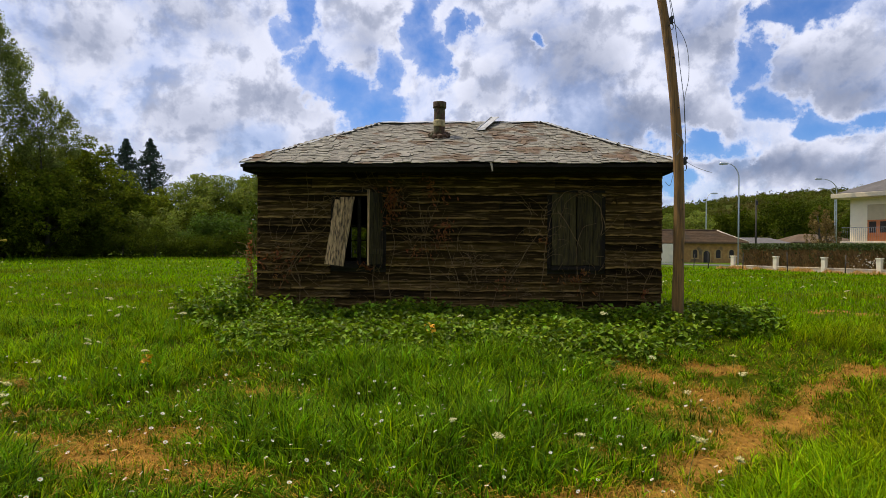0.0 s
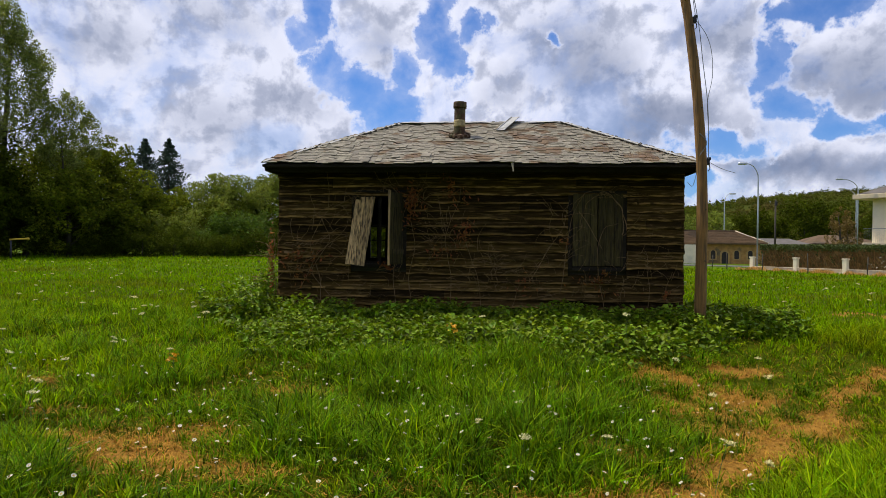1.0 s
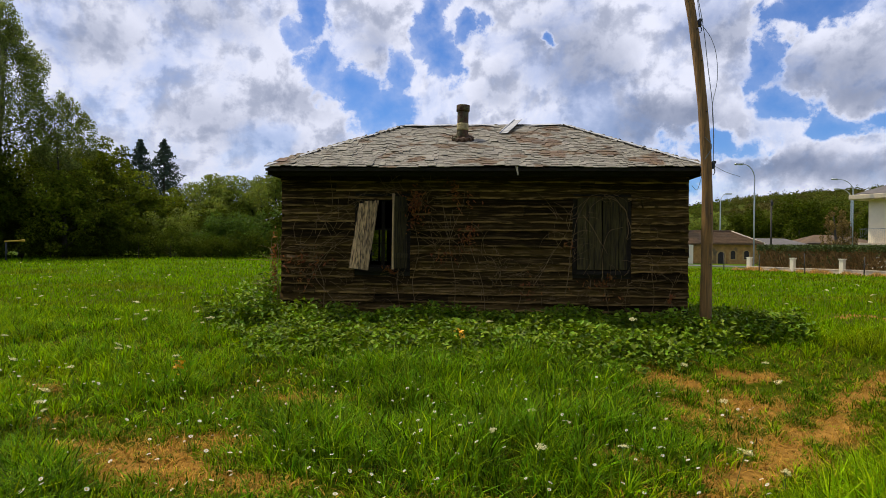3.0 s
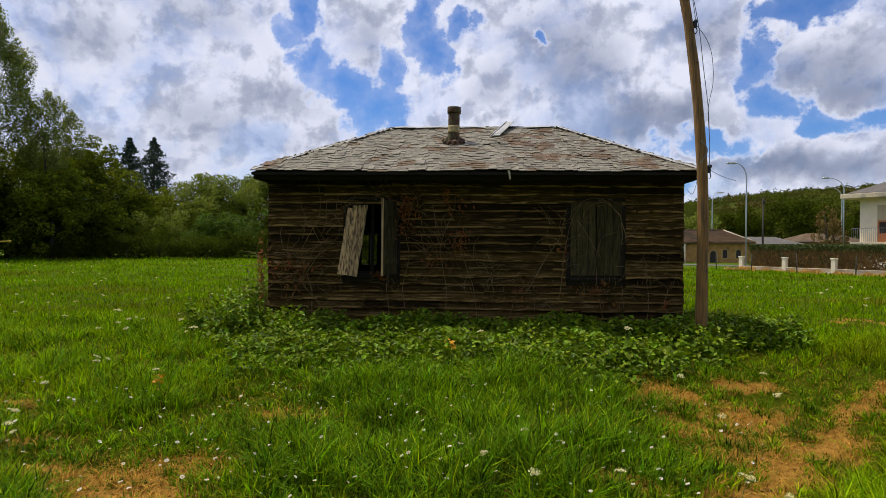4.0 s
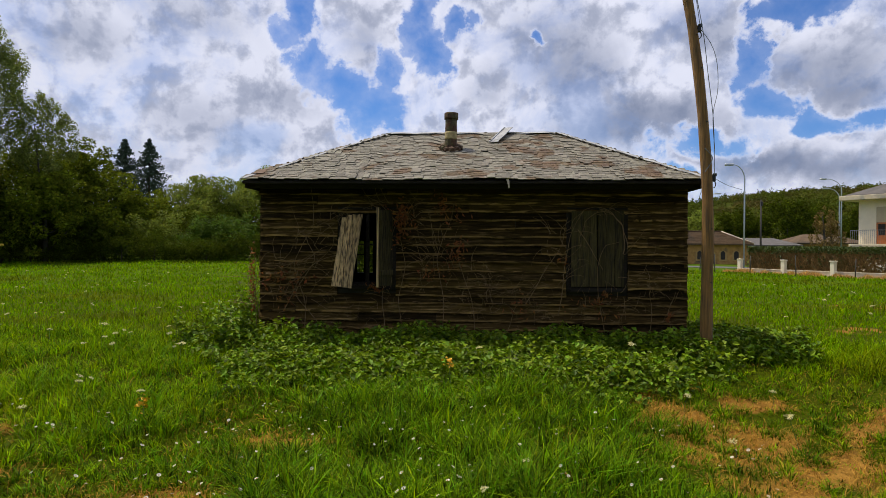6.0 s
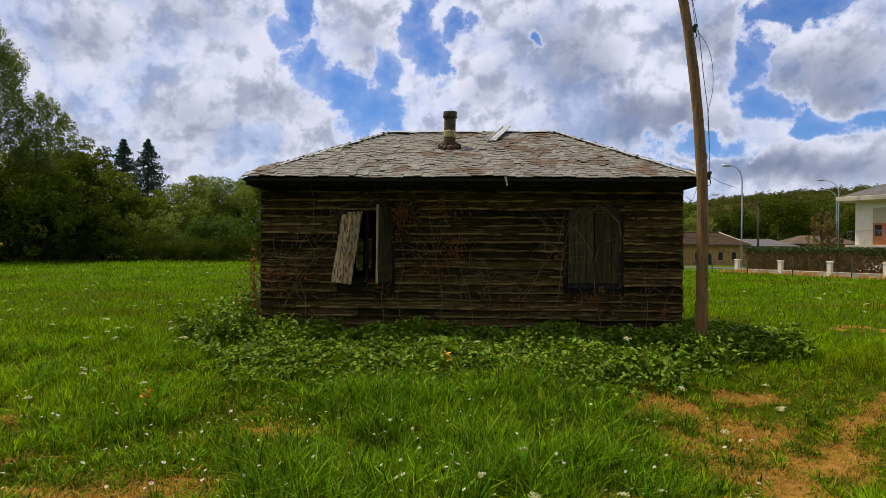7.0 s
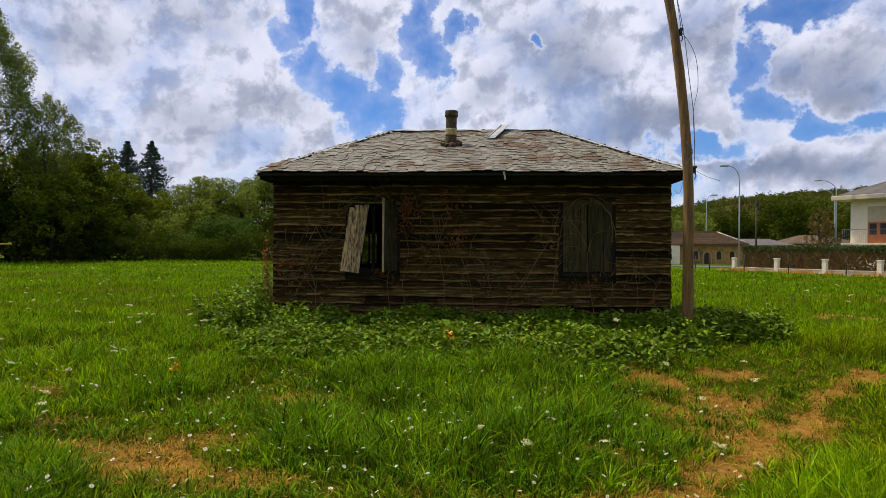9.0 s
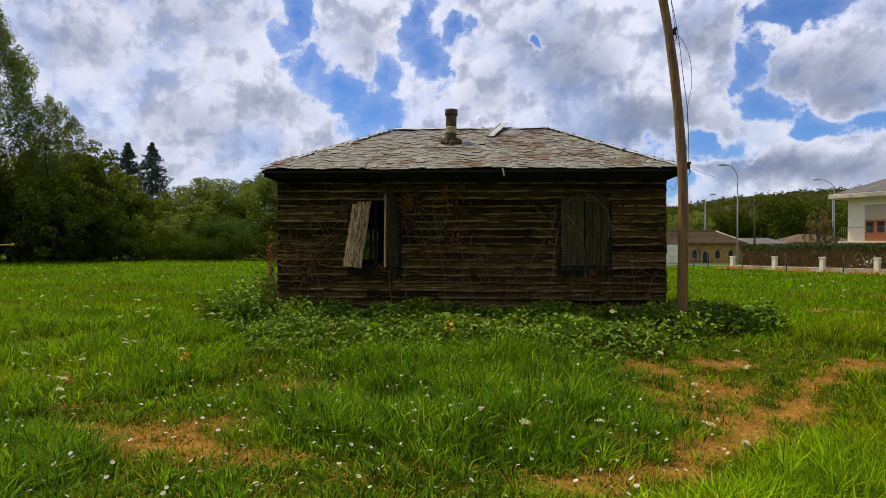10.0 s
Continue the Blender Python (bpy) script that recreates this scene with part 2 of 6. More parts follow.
M_LEAF = mat("bright_leaf", (0.21, 0.245, 0.045), 0.6, vary=0.25, scale=0.8, per="island", per_amount=0.45, translucent=0.45, hue=0.02, spec=0.3)
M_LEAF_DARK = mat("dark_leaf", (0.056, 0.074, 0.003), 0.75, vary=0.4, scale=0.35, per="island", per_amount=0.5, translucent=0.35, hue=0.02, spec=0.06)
# paler copy of the dark leaf: sunlit thicket foliage put into the colour
M_LEAF_LIT = mat("lit_thicket_leaf", (0.140, 0.168, 0.009), 0.7, vary=0.4, scale=0.4, per="island", per_amount=0.55, translucent=0.4, hue=0.02, spec=0.1)
M_LEAF_OLIVE = mat("willow_leaf", (0.20, 0.24, 0.028), 0.6, vary=0.3, scale=0.5, per="island", per_amount=0.4, translucent=0.4, hue=0.02, spec=0.25)
M_LEAF_SPRUCE = mat("spruce_needle", (0.034, 0.060, 0.034), 0.6, vary=0.25, scale=0.8, per="island", per_amount=0.4, translucent=0.1)
M_LEAF_HILL = mat("hill_foliage", (0.088, 0.108, 0.008), 0.8, vary=0.45, scale=0.05, per="island", per_amount=0.4, translucent=0.3, hue=0.03, spec=0.15, second=(0.12, 0.10, 0.02), second_scale=0.02)
M_BARK = mat("bark", (0.055, 0.045, 0.032), 0.9, vary=0.35, scale=8, stretch=(3, 3, 0.7), bump=0.8)
M_WHITE = mat("white_petal", (0.80, 0.74, 0.62), 0.7, vary=0.1, spec=0.1, translucent=0.3)
M_YELLOW = mat("yellow_petal", (0.80, 0.40, 0.005), 0.6, vary=0.15)
M_YPAINT = mat("yellow_paint", (0.62, 0.42, 0.03), 0.45, vary=0.15)
M_STEM = mat("green_stem", (0.09, 0.15, 0.03), 0.6, vary=0.2)
M_RENDER = mat("cream_render", (0.84, 0.73, 0.52), 0.85, vary=0.06, scale=2, bump=0.2, second=(0.70, 0.62, 0.46), second_scale=0.7)
M_CONCRETE = mat("pale_concrete", (0.60, 0.49, 0.33), 0.85, vary=0.2, scale=3, bump=0.3, second=(0.36, 0.31, 0.24), second_scale=1.5)
M_STONE = mat("tan_stone", (0.40, 0.22, 0.065), 0.9, vary=0.35, scale=2.5, bump=0.8, bump_scale=4, second=(0.15, 0.11, 0.06), second_scale=0.8)
M_TILE = mat("brown_roof_tile", (0.125, 0.078, 0.042), 0.85, vary=0.3, scale=1.5, bump=0.6, bump_scale=6, second=(0.08, 0.056, 0.035), second_scale=0.4, spec=0.2)
M_TILE_LIGHT = mat("grey_roof_tile", (0.125, 0.11, 0.10), 0.85, vary=0.25, scale=1.5, bump=0.6, bump_scale=6, spec=0.2)
M_ORANGE = mat("orange_varnished_wood", (0.48, 0.15, 0.035), 0.4, vary=0.2, scale=4, stretch=(4, 4, 0.5))
M_BLIND = mat("beige_blind", (0.50, 0.40, 0.24), 0.6, vary=0.08, scale=3)
M_GALV = mat("galvanised_steel", (0.45, 0.47, 0.48), 0.45, metal=0.5, vary=0.12)
M_ASPHALT = mat("asphalt", (0.10, 0.095, 0.09), 0.9, vary=0.2, scale=20, bump=0.3)
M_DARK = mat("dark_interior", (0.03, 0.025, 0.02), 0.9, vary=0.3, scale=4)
M_HEDGE = mat("hedge_leaf", (0.06, 0.085, 0.006), 0.6, vary=0.3, scale=1, per="island", per_amount=0.4, translucent=0.2)
M_HEDGE_BARE = mat("bare_hedge_twig", (0.25, 0.14, 0.042), 0.9, vary=0.35, scale=3, per="island", per_amount=0.45)
M_GLASS = glass("window_glass")
M_OCHRE = mat("ochre_stone", (0.42, 0.27, 0.10), 0.9, vary=0.2, scale=4, bump=0.4)
M_TWIGTREE = mat("brown_twig_leaf", (0.19, 0.12, 0.022), 0.7, vary=0.3, scale=1, per="island", per_amount=0.4, translucent=0.3)
M_BUSH = mat("bush_leaf", (0.085, 0.14, 0.010), 0.6, vary=0.25, scale=0.8, per="island", per_amount=0.45, translucent=0.4, hue=0.02, spec=0.2)
M_CLOD = mat("soil_clod", (0.28, 0.145, 0.025), 0.95, vary=0.3, scale=20, per="island", per_amount=0.5, spec=0.1)
M_FIELD = mat("field_grass_blade", (0.155, 0.265, 0.002), 0.8, vary=0.4, scale=0.5, per="island", per_amount=0.55, translucent=0.4, hue=0.025, spec=0.03, second=(0.16, 0.20, 0.006), second_scale=0.2)
M_CREAM = mat("cream_umbel", (0.80, 0.72, 0.38), 0.8, spec=0.1, translucent=0.3, vary=0.2, scale=40, per="island", per_amount=0.3)
M_VERGE = mat("pale_dry_verge", (0.62, 0.38, 0.12), 0.85, vary=0.3, scale=4, per="island", per_amount=0.4, translucent=0.3, spec=0.1)

# ---- building helpers ----
rng = np.random.default_rng(7)


def world_loc(ob):
    v = Vector((0, 0, 0))
    while ob:
        v += ob.location
        ob = ob.parent
    return v


def thing(name, at, label, category, group="", kind=""):
    ob = new(name)
    ob.location = at
    ob.empty_display_size = 0.2
    return tagged(ob, label, category, group, kind)


def set_mesh(name, verts, faces, material, smooth=False):
    """A mesh from arrays; faces: an (n, k) array."""
    verts, faces = np.asarray(verts, np.float32), np.asarray(faces, np.int32)
    me = bpy.data.meshes.new(name)
    n, k = faces.shape
    me.vertices.add(len(verts))
    me.vertices.foreach_set("co", verts.ravel())
    me.loops.add(n * k)
    me.loops.foreach_set("vertex_index", faces.ravel())
    me.polygons.add(n)
    me.polygons.foreach_set("loop_start", np.arange(0, n * k, k, dtype=np.int32))
    me.polygons.foreach_set("loop_total", np.full(n, k, np.int32))
    me.polygons.foreach_set("use_smooth", np.full(n, bool(smooth)))
    me.update(calc_edges=True)
    if material:
        me.materials.append(material)
    return me


def array_part(name, verts, faces, material, parent=None, label="", smooth=False):
    v = np.asarray(verts, np.float32)
    if parent:
        v = v - np.array(world_loc(parent), np.float32)
    ob = new(name, set_mesh(name, v, faces, material, smooth))
    ob.parent = parent
    return tagged(ob, label)


def part(name, bm, material, parent=None, label="", smooth=False):
    """Links a bmesh, built in world places, as one mesh under a thing or part."""
    if parent:
        bmesh.ops.translate(bm, verts=bm.verts, vec=-world_loc(parent))
    bmesh.ops.recalc_face_normals(bm, faces=bm.faces)
    me = bpy.data.meshes.new(name)
    bm.to_mesh(me)
    bm.free()
    if smooth:
        for p in me.polygons:
            p.use_smooth = True
    me.materials.append(material)
    ob = new(name, me)
    ob.parent = parent
    return tagged(ob, label)


def box(bm, x0, x1, y0, y1, z0, z1, bevel=0.0, turn=None):
    vs = [bm.verts.new((x, y, z)) for z in (z0, z1) for y in (y0, y1) for x in (x0, x1)]
    fs = [bm.faces.new([vs[i] for i in q]) for q in ((0, 2, 3, 1), (4, 5, 7, 6), (0, 1, 5, 4), (2, 6, 7, 3), (0, 4, 6, 2), (1, 3, 7, 5))]
    if bevel:
        es = list({e for f in fs for e in f.edges})
        r = bmesh.ops.bevel(bm, geom=es, offset=bevel, segments=1, affect="EDGES")
        vs = list({v for f in r["faces"] for v in f.verts} | {v for v in vs if v.is_valid})
    if turn is not None:
        bmesh.ops.transform(bm, matrix=turn, verts=vs)
    return vs


def boxed(*args, **kw):
    bm = bmesh.new()
    box(bm, *args, **kw)
    return bm


def tube_arrays(points, radii, sides=6):
    """Rings along a line of points: vertices and quads, with the ends closed by the last ring drawn in."""
    P = np.asarray(points, float)
    R = np.broadcast_to(np.asarray(radii, float), (len(P),))
    T = np.gradient(P, axis=0)
    T /= np.linalg.norm(T, axis=1)[:, None] + 1e-9
    ref = np.where(np.abs(T[:, 2:3]) > 0.9, np.array([[1.0, 0, 0]]), np.array([[0, 0, 1.0]]))
    U = np.cross(T, ref)
    U /= np.linalg.norm(U, axis=1)[:, None] + 1e-9
    W = np.cross(T, U)
    a = np.linspace(0, 2 * np.pi, sides, endpoint=False)
    ring = U[:, None] * np.cos(a)[None, :, None] + W[:, None] * np.sin(a)[None, :, None]
    V = P[:, None] + ring * R[:, None, None]
    V = np.concatenate([P[:1][:, None].repeat(sides, 1), V, P[-1:][:, None].repeat(sides, 1)]).reshape(-1, 3)
    n = len(P) + 2
    i, j = np.meshgrid(np.arange(n - 1), np.arange(sides), indexing="ij")
    k = (j + 1) % sides
    F = np.stack([i * sides + j, i * sides + k, (i + 1) * sides + k, (i + 1) * sides + j], -1).reshape(-1, 4)
    return V, F


def join_arrays(items):
    vs, fs, off = [], [], 0
    for v, f in items:
        vs.append(v)
        fs.append(f + off)
        off += len(v)
    return np.concatenate(vs), np.concatenate(fs)


def tube(name, points, radii, material, parent=None, label="", sides=8):
    v, f = tube_arrays(points, radii, sides)
    return array_part(name, v, f, material, parent, label, smooth=True)


def leaf_quads(centres, size, up=0.0, narrow=0.55, r=rng):
    """Folded diamond leaves at the centres: vertices and quads."""
    n = len(centres)
    s = np.broadcast_to(np.asarray(size, float), (n,)) * r.uniform(0.7, 1.3, n)
    nz = r.normal(size=(n, 3))
    nz[:, 2] = np.abs(nz[:, 2]) + up
    nz /= np.linalg.norm(nz, axis=1)[:, None]
    a = r.normal(size=(n, 3))
    a -= (a * nz).sum(1)[:, None] * nz
    a /= np.linalg.norm(a, axis=1)[:, None]
    b = np.cross(nz, a)
    c = np.asarray(centres, float)
    h, w = s[:, None] * 0.5, s[:, None] * 0.5 * narrow
    V = np.stack([c - a * h, c + b * w + nz * w * 0.3, c + a * h - nz * h * 0.25, c - b * w + nz * w * 0.3], 1).reshape(-1, 3)
    return V, np.arange(4 * n).reshape(-1, 4)


def smooth(a, b, x):
    t = np.clip((x - a) / (b - a), 0, 1)
    return t * t * (3 - 2 * t)


def noise2(x, y, seed=0):
    """A cheap smooth noise of the plan, about -1 to 1."""
    s = seed * 1.7
    return (np.sin(x * 1.3 + s + 1.7 * np.sin(y * 0.9 + s)) + np.sin(y * 1.7 - s + 1.3 * np.sin(x * 1.1 + 2 * s)) + 0.6 * np.sin(2.9 * x - 2.3 * y + s)) / 2.6

# ---- ground ----
def ground_z(x, y):
    """Height of the ground: a low mound that carries the hut, falling towards the track, and level fields beyond."""
    x, y = np.asarray(x, float), np.asarray(y, float)
    z = np.interp(y, [-60, -11, -6.5, -4, -2, 0, 5, 15, 40, 70, 400], [-0.8, -0.8, -0.66, -0.5, -0.33, -0.2, -0.25, -0.35, -0.25, 0.0, 0.0])
    far = smooth(8, 40, y)
    z = z + far * (0.45 * smooth(5, -20, x) + 0.05 * smooth(5, 18, x))
    z = z - 0.28 * smooth(1.0, 4.0, x) * smooth(-0.5, -3.5, y)
    near = smooth(30, 5, np.hypot(x, y + 5))
    return z + 0.05 * noise2(x * 0.9, y * 0.9, 1) * near + 0.02 * noise2(x * 3.1, y * 3.1, 4) * near


BARE = [(-2.4, -6.25, 1.1, 0.34, -16), (-1.95, -5.8, 0.36, 0.3, 0), (-4.9, -4.45, 0.4, 0.2, 0), (1.1, -6.8, 0.5, 0.22, 20), (1.75, -6.35, 0.5, 0.26, 35), (2.3, -5.7, 0.5, 0.3, 45), (3.0, -4.9, 0.7, 0.3, 50), (3.8, -3.95, 0.7, 0.3, 48),
        (4.7, -3.0, 0.7, 0.3, 45), (5.5, -2.45, 0.6, 0.25, 30), (2.3, -3.8, 0.4, 0.2, 0), (3.6, -2.4, 0.6, 0.2, 10), (0.72, -5.0, 0.32, 0.2, 0), (-1.6, -4.4, 0.5, 0.16, 0), (1.47, -5.85, 0.35, 0.2, 0), (2.8, -4.2, 0.4, 0.25, 0)]
THIN = [(8.0, 2.9, 2.2, 0.9), (12.5, 8.5, 3.0, 1.5), (6.6, 0.2, 1.0, 0.4), (2.8, -3.3, 2.0, 1.5)]


def lush(x, y):
    """Where the grass stands tall and thick, 0 to 1: in front of the nettles, beyond the track and at its near end."""
    mid = smooth(-2.4, -1.3, x) * smooth(2.4, 1.2, x) * smooth(-6.9, -6.0, y) * smooth(-1.6, -2.4, y)
    far_side = smooth(0.35, 0.9, (x - 1.1) * 0.715 - (y + 6.8) * 0.698) * smooth(9.0, 6.0, x) * smooth(0.5, -1.5, y)
    low = smooth(-2.4, -3.2, x) * smooth(-5.9, -6.5, y)
    open_left = 0.6 * smooth(-2.4, -3.4, x) * smooth(-5.6, -4.9, y)
    right = 0.7 * smooth(4.0, 5.0, x) * smooth(9.0, 7.0, x) * smooth(-2.4, -1.4, y) * smooth(4.0, 1.0, y)
    return np.maximum(np.maximum(np.maximum(mid, far_side), right), np.maximum(low, open_left))


def bare(x, y):
    """How bare the ground is, 0 to 1: worn patches along the track and thin spots."""
    x, y = np.asarray(x, float), np.asarray(y, float)
    wx, wy = x + 0.20 * noise2(x * 2.6, y * 2.6, 2), y + 0.16 * noise2(x * 3.0, y * 3.0, 3)
    b = np.zeros_like(x)
    for cx, cy, a, c, turn in BARE:
        s, k = math.sin(radians(turn)), math.cos(radians(turn))
        u, v = (wx - cx) * k + (wy - cy) * s, -(wx - cx) * s + (wy - cy) * k
        b = np.maximum(b, 1.0 - np.sqrt((u / a) ** 2 + (v / c) ** 2) * 0.75)
    for cx, cy, a, c in THIN:
        b = np.maximum(b, 0.38 * (1.2 - np.hypot((wx - cx) / a, (wy - cy) / c)) + 0.15 * noise2(x * 2.1, y * 2.1, 11))
    dry = (0.12 + 0.16 * noise2(x * 2.7, y * 2.7, 14)) * smooth(-3.0, -4.5, y) * (1 - lush(x, y))
    return np.clip(b + dry + 0.18 * noise2(x * 4.1, y * 4.1, 5) + 0.14 * noise2(x * 11.0, y * 11.0, 7) - 0.05 - 0.12 * lush(x, y), 0, 1)


def build_ground():
    m = bpy.data.materials.new("meadow_soil")
    m.use_nodes = True
    nt = m.node_tree
    N, L = nt.nodes.new, nt.links.new
    b = nt.nodes["Principled BSDF"]
    b.inputs["Roughness"].default_value = 0.95
    b.inputs["Specular IOR Level"].default_value = 0.04
    at = N("ShaderNodeAttribute")
    at.attribute_name = "bare"
    geo = N("ShaderNodeNewGeometry")

    def noise_col(scale, c0, c1, detail=8):
        n, r = N("ShaderNodeTexNoise"), N("ShaderNodeValToRGB")
        n.inputs["Scale"].default_value, n.inputs["Detail"].default_value, n.inputs["Roughness"].default_value = scale, detail, 0.7
        L(geo.outputs["Position"], n.inputs["Vector"])
        r.color_ramp.elements[0].position, r.color_ramp.elements[1].position = 0.32, 0.68
        r.color_ramp.elements[0].color, r.color_ramp.elements[1].color = (*c0, 1), (*c1, 1)
        L(n.outputs["Fac"], r.inputs[0])
        return r.outputs[0], n.outputs["Fac"]

    soil, rel = noise_col(14, (0.16, 0.075, 0.012), (0.40, 0.205, 0.04))
    # near green kept dark, with the shade of the gaps between tufts in it
    green, _ = noise_col(22, (0.022, 0.036, 0.001), (0.085, 0.10, 0.002))
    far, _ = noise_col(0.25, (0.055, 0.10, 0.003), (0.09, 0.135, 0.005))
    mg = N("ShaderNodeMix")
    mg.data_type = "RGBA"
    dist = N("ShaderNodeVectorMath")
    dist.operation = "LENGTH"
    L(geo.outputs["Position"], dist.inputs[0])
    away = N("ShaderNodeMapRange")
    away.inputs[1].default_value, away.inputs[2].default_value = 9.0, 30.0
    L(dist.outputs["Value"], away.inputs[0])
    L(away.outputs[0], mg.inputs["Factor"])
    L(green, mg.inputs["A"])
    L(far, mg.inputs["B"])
    mx = N("ShaderNodeMix")
    mx.data_type = "RGBA"
    mot = N("ShaderNodeTexNoise")
    mot.inputs["Scale"].default_value, mot.inputs["Detail"].default_value, mot.inputs["Roughness"].default_value = 9.0, 8.0, 0.75
    L(geo.outputs["Position"], mot.inputs["Vector"])
    sm, cl = N("ShaderNodeMath"), N("ShaderNodeMapRange")
    sm.operation = "ADD"
    L(at.outputs["Fac"], sm.inputs[0])
    L(mot.outputs["Fac"], sm.inputs[1])
    cl.interpolation_type = "SMOOTHSTEP"
    cl.inputs[1].default_value, cl.inputs[2].default_value = 0.58, 1.02
    L(sm.outputs[0], cl.inputs[0])
    L(cl.outputs[0], mx.inputs["Factor"])
    L(mg.outputs["Result"], mx.inputs["A"])
    L(soil, mx.inputs["B"])
    L(mx.outputs["Result"], b.inputs["Base Color"])
    bp = N("ShaderNodeBump")
    bp.inputs["Strength"].default_value, bp.inputs["Distance"].default_value = 0.7, 0.03
    L(rel, bp.inputs["Height"])
    L(bp.outputs[0], b.inputs["Normal"])

    def axis(lo, hi, inner0, inner1, step):
        mid = np.arange(inner0, inner1 + 1e-6, step)
        k = np.arange(1, 60)
        grow = step * (1.16 ** k - 1) / 0.16
        left, right = inner0 - grow, inner1 + grow
        return np.concatenate([left[left > lo][::-1], mid, right[right < hi]])

    xs, ys = axis(-2500, 2500, -8, 14, 0.13), axis(-300, 3500, -12, 11, 0.13)
    xs, ys = np.concatenate([[-2500], xs, [2500]]), np.concatenate([[-300], ys, [3500]])
    X, Y = np.meshgrid(xs, ys)
    V = np.stack([X, Y, ground_z(X, Y)], -1).reshape(-1, 3)
    w = len(xs)
    i, j = np.meshgrid(np.arange(len(ys) - 1), np.arange(w - 1), indexing="ij")
    F = np.stack([i * w + j, i * w + j + 1, (i + 1) * w + j + 1, (i + 1) * w + j], -1).reshape(-1, 4)
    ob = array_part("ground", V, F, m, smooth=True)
    attr = ob.data.attributes.new("bare", "FLOAT", "POINT")
    attr.data.foreach_set("value", smooth(0.1, 0.62, bare(V[:, 0], V[:, 1])).astype(np.float32))
    tagged(ob, "uneven grassy ground with worn bare soil patches", "ground", kind="structure")


build_ground()

# ---- the hut ----
HW, HD = 3.5, 4.0                       # half width, depth
EAVE, SIDE, EZ, RZ, RX, RY = 0.55, 0.12, 2.458, 3.60, 1.63, 2.0
WIN = [(-2.12, -1.28, 0.76, 1.99), (1.655, 2.495, 0.76, 1.99)]
hut = thing("wooden_hut", (0, 2.0, -0.25), "derelict weatherboard hut with slate hip roof and wooden shutters", "hut")


def wall_panel(name, openings, x0, x1, y0, y1, z0, z1, material):
    """A wall along x with rectangular openings through it."""
    bm = bmesh.new()
    cuts = sorted(openings)
    x = x0
    for a, b, lo, hi in cuts:
        box(bm, x, a, y0, y1, z0, z1)
        box(bm, a, b, y0, y1, z0, lo)
        box(bm, a, b, y0, y1, hi, z1)
        x = b
    box(bm, x, x1, y0, y1, z0, z1)
    return part(name, bm, material, hut)


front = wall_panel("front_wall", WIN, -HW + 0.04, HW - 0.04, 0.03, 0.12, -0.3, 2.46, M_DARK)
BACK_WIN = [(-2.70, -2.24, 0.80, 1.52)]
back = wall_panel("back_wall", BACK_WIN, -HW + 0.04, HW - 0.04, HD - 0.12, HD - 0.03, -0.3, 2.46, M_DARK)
for sx in (-1, 1):
    a, b = sorted((sx * (HW - 0.04), sx * (HW - 0.12)))
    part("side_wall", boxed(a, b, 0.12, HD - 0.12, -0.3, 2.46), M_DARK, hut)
part("floor_boards", boxed(-HW + 0.12, HW - 0.12, 0.12, HD - 0.12, -0.12, -0.05), M_TIMBER, hut)
part("ceiling_boards", boxed(-HW + 0.12, HW - 0.12, 0.12, HD - 0.12, 2.40, 2.44), M_TIMBER, hut)
PITCH = 0.138


def board(parent, x0, x1, z, y_out, seed, along="x", flip=1, cup=0.02):
    """One lapped board: thick lower lip, warped along its length."""
    r = random.Random(seed)
    n = 6
    bm = bmesh.new()
    rows = []
    sag = [r.uniform(-0.011, 0.011) for _ in range(n + 1)]
    bow = [cup * r.uniform(0.2, 1.0) + (0.025 if r.random() < 0.12 else 0) for _ in range(n + 1)]
    lift = r.uniform(-0.006, 0.006)
    for i in range(n + 1):
        f = i / n
        x = x0 + (x1 - x0) * f
        s = sag[i] + lift * (f - 0.5)
        prof = [(-0.008, z + PITCH + 0.012), (-0.054 - bow[i], z + 0.010 + s), (-0.048 - bow[i], z - 0.022 + s), (-0.016, z - 0.016 + s)]
        if along == "x":
            rows.append([bm.verts.new((x, y_out + flip * (p + 0.03), q)) for p, q in prof])
        else:
            rows.append([bm.verts.new((y_out + flip * (p + 0.03), x, q)) for p, q in prof])
    for a, b in zip(rows, rows[1:]):
        for k in range(3):
            bm.faces.new((a[k], b[k], b[k + 1], a[k + 1]))
    bm.faces.new(rows[0])
    bm.faces.new(rows[-1][::-1])
    ob = part("board", bm, M_BOARD, parent)
    ob.data.materials.append(M_BOARD_EDGE)
    # lower lips get the paler colour that stands for light on them
    for p in ob.data.polygons:
        if len(p.vertices) == 4 and p.area < 0.04 * abs(x1 - x0) / n and abs(p.normal.z) < 0.5 and p.center.z + world_loc(parent).z < z + 0.01:
            p.material_index = 1
    return ob


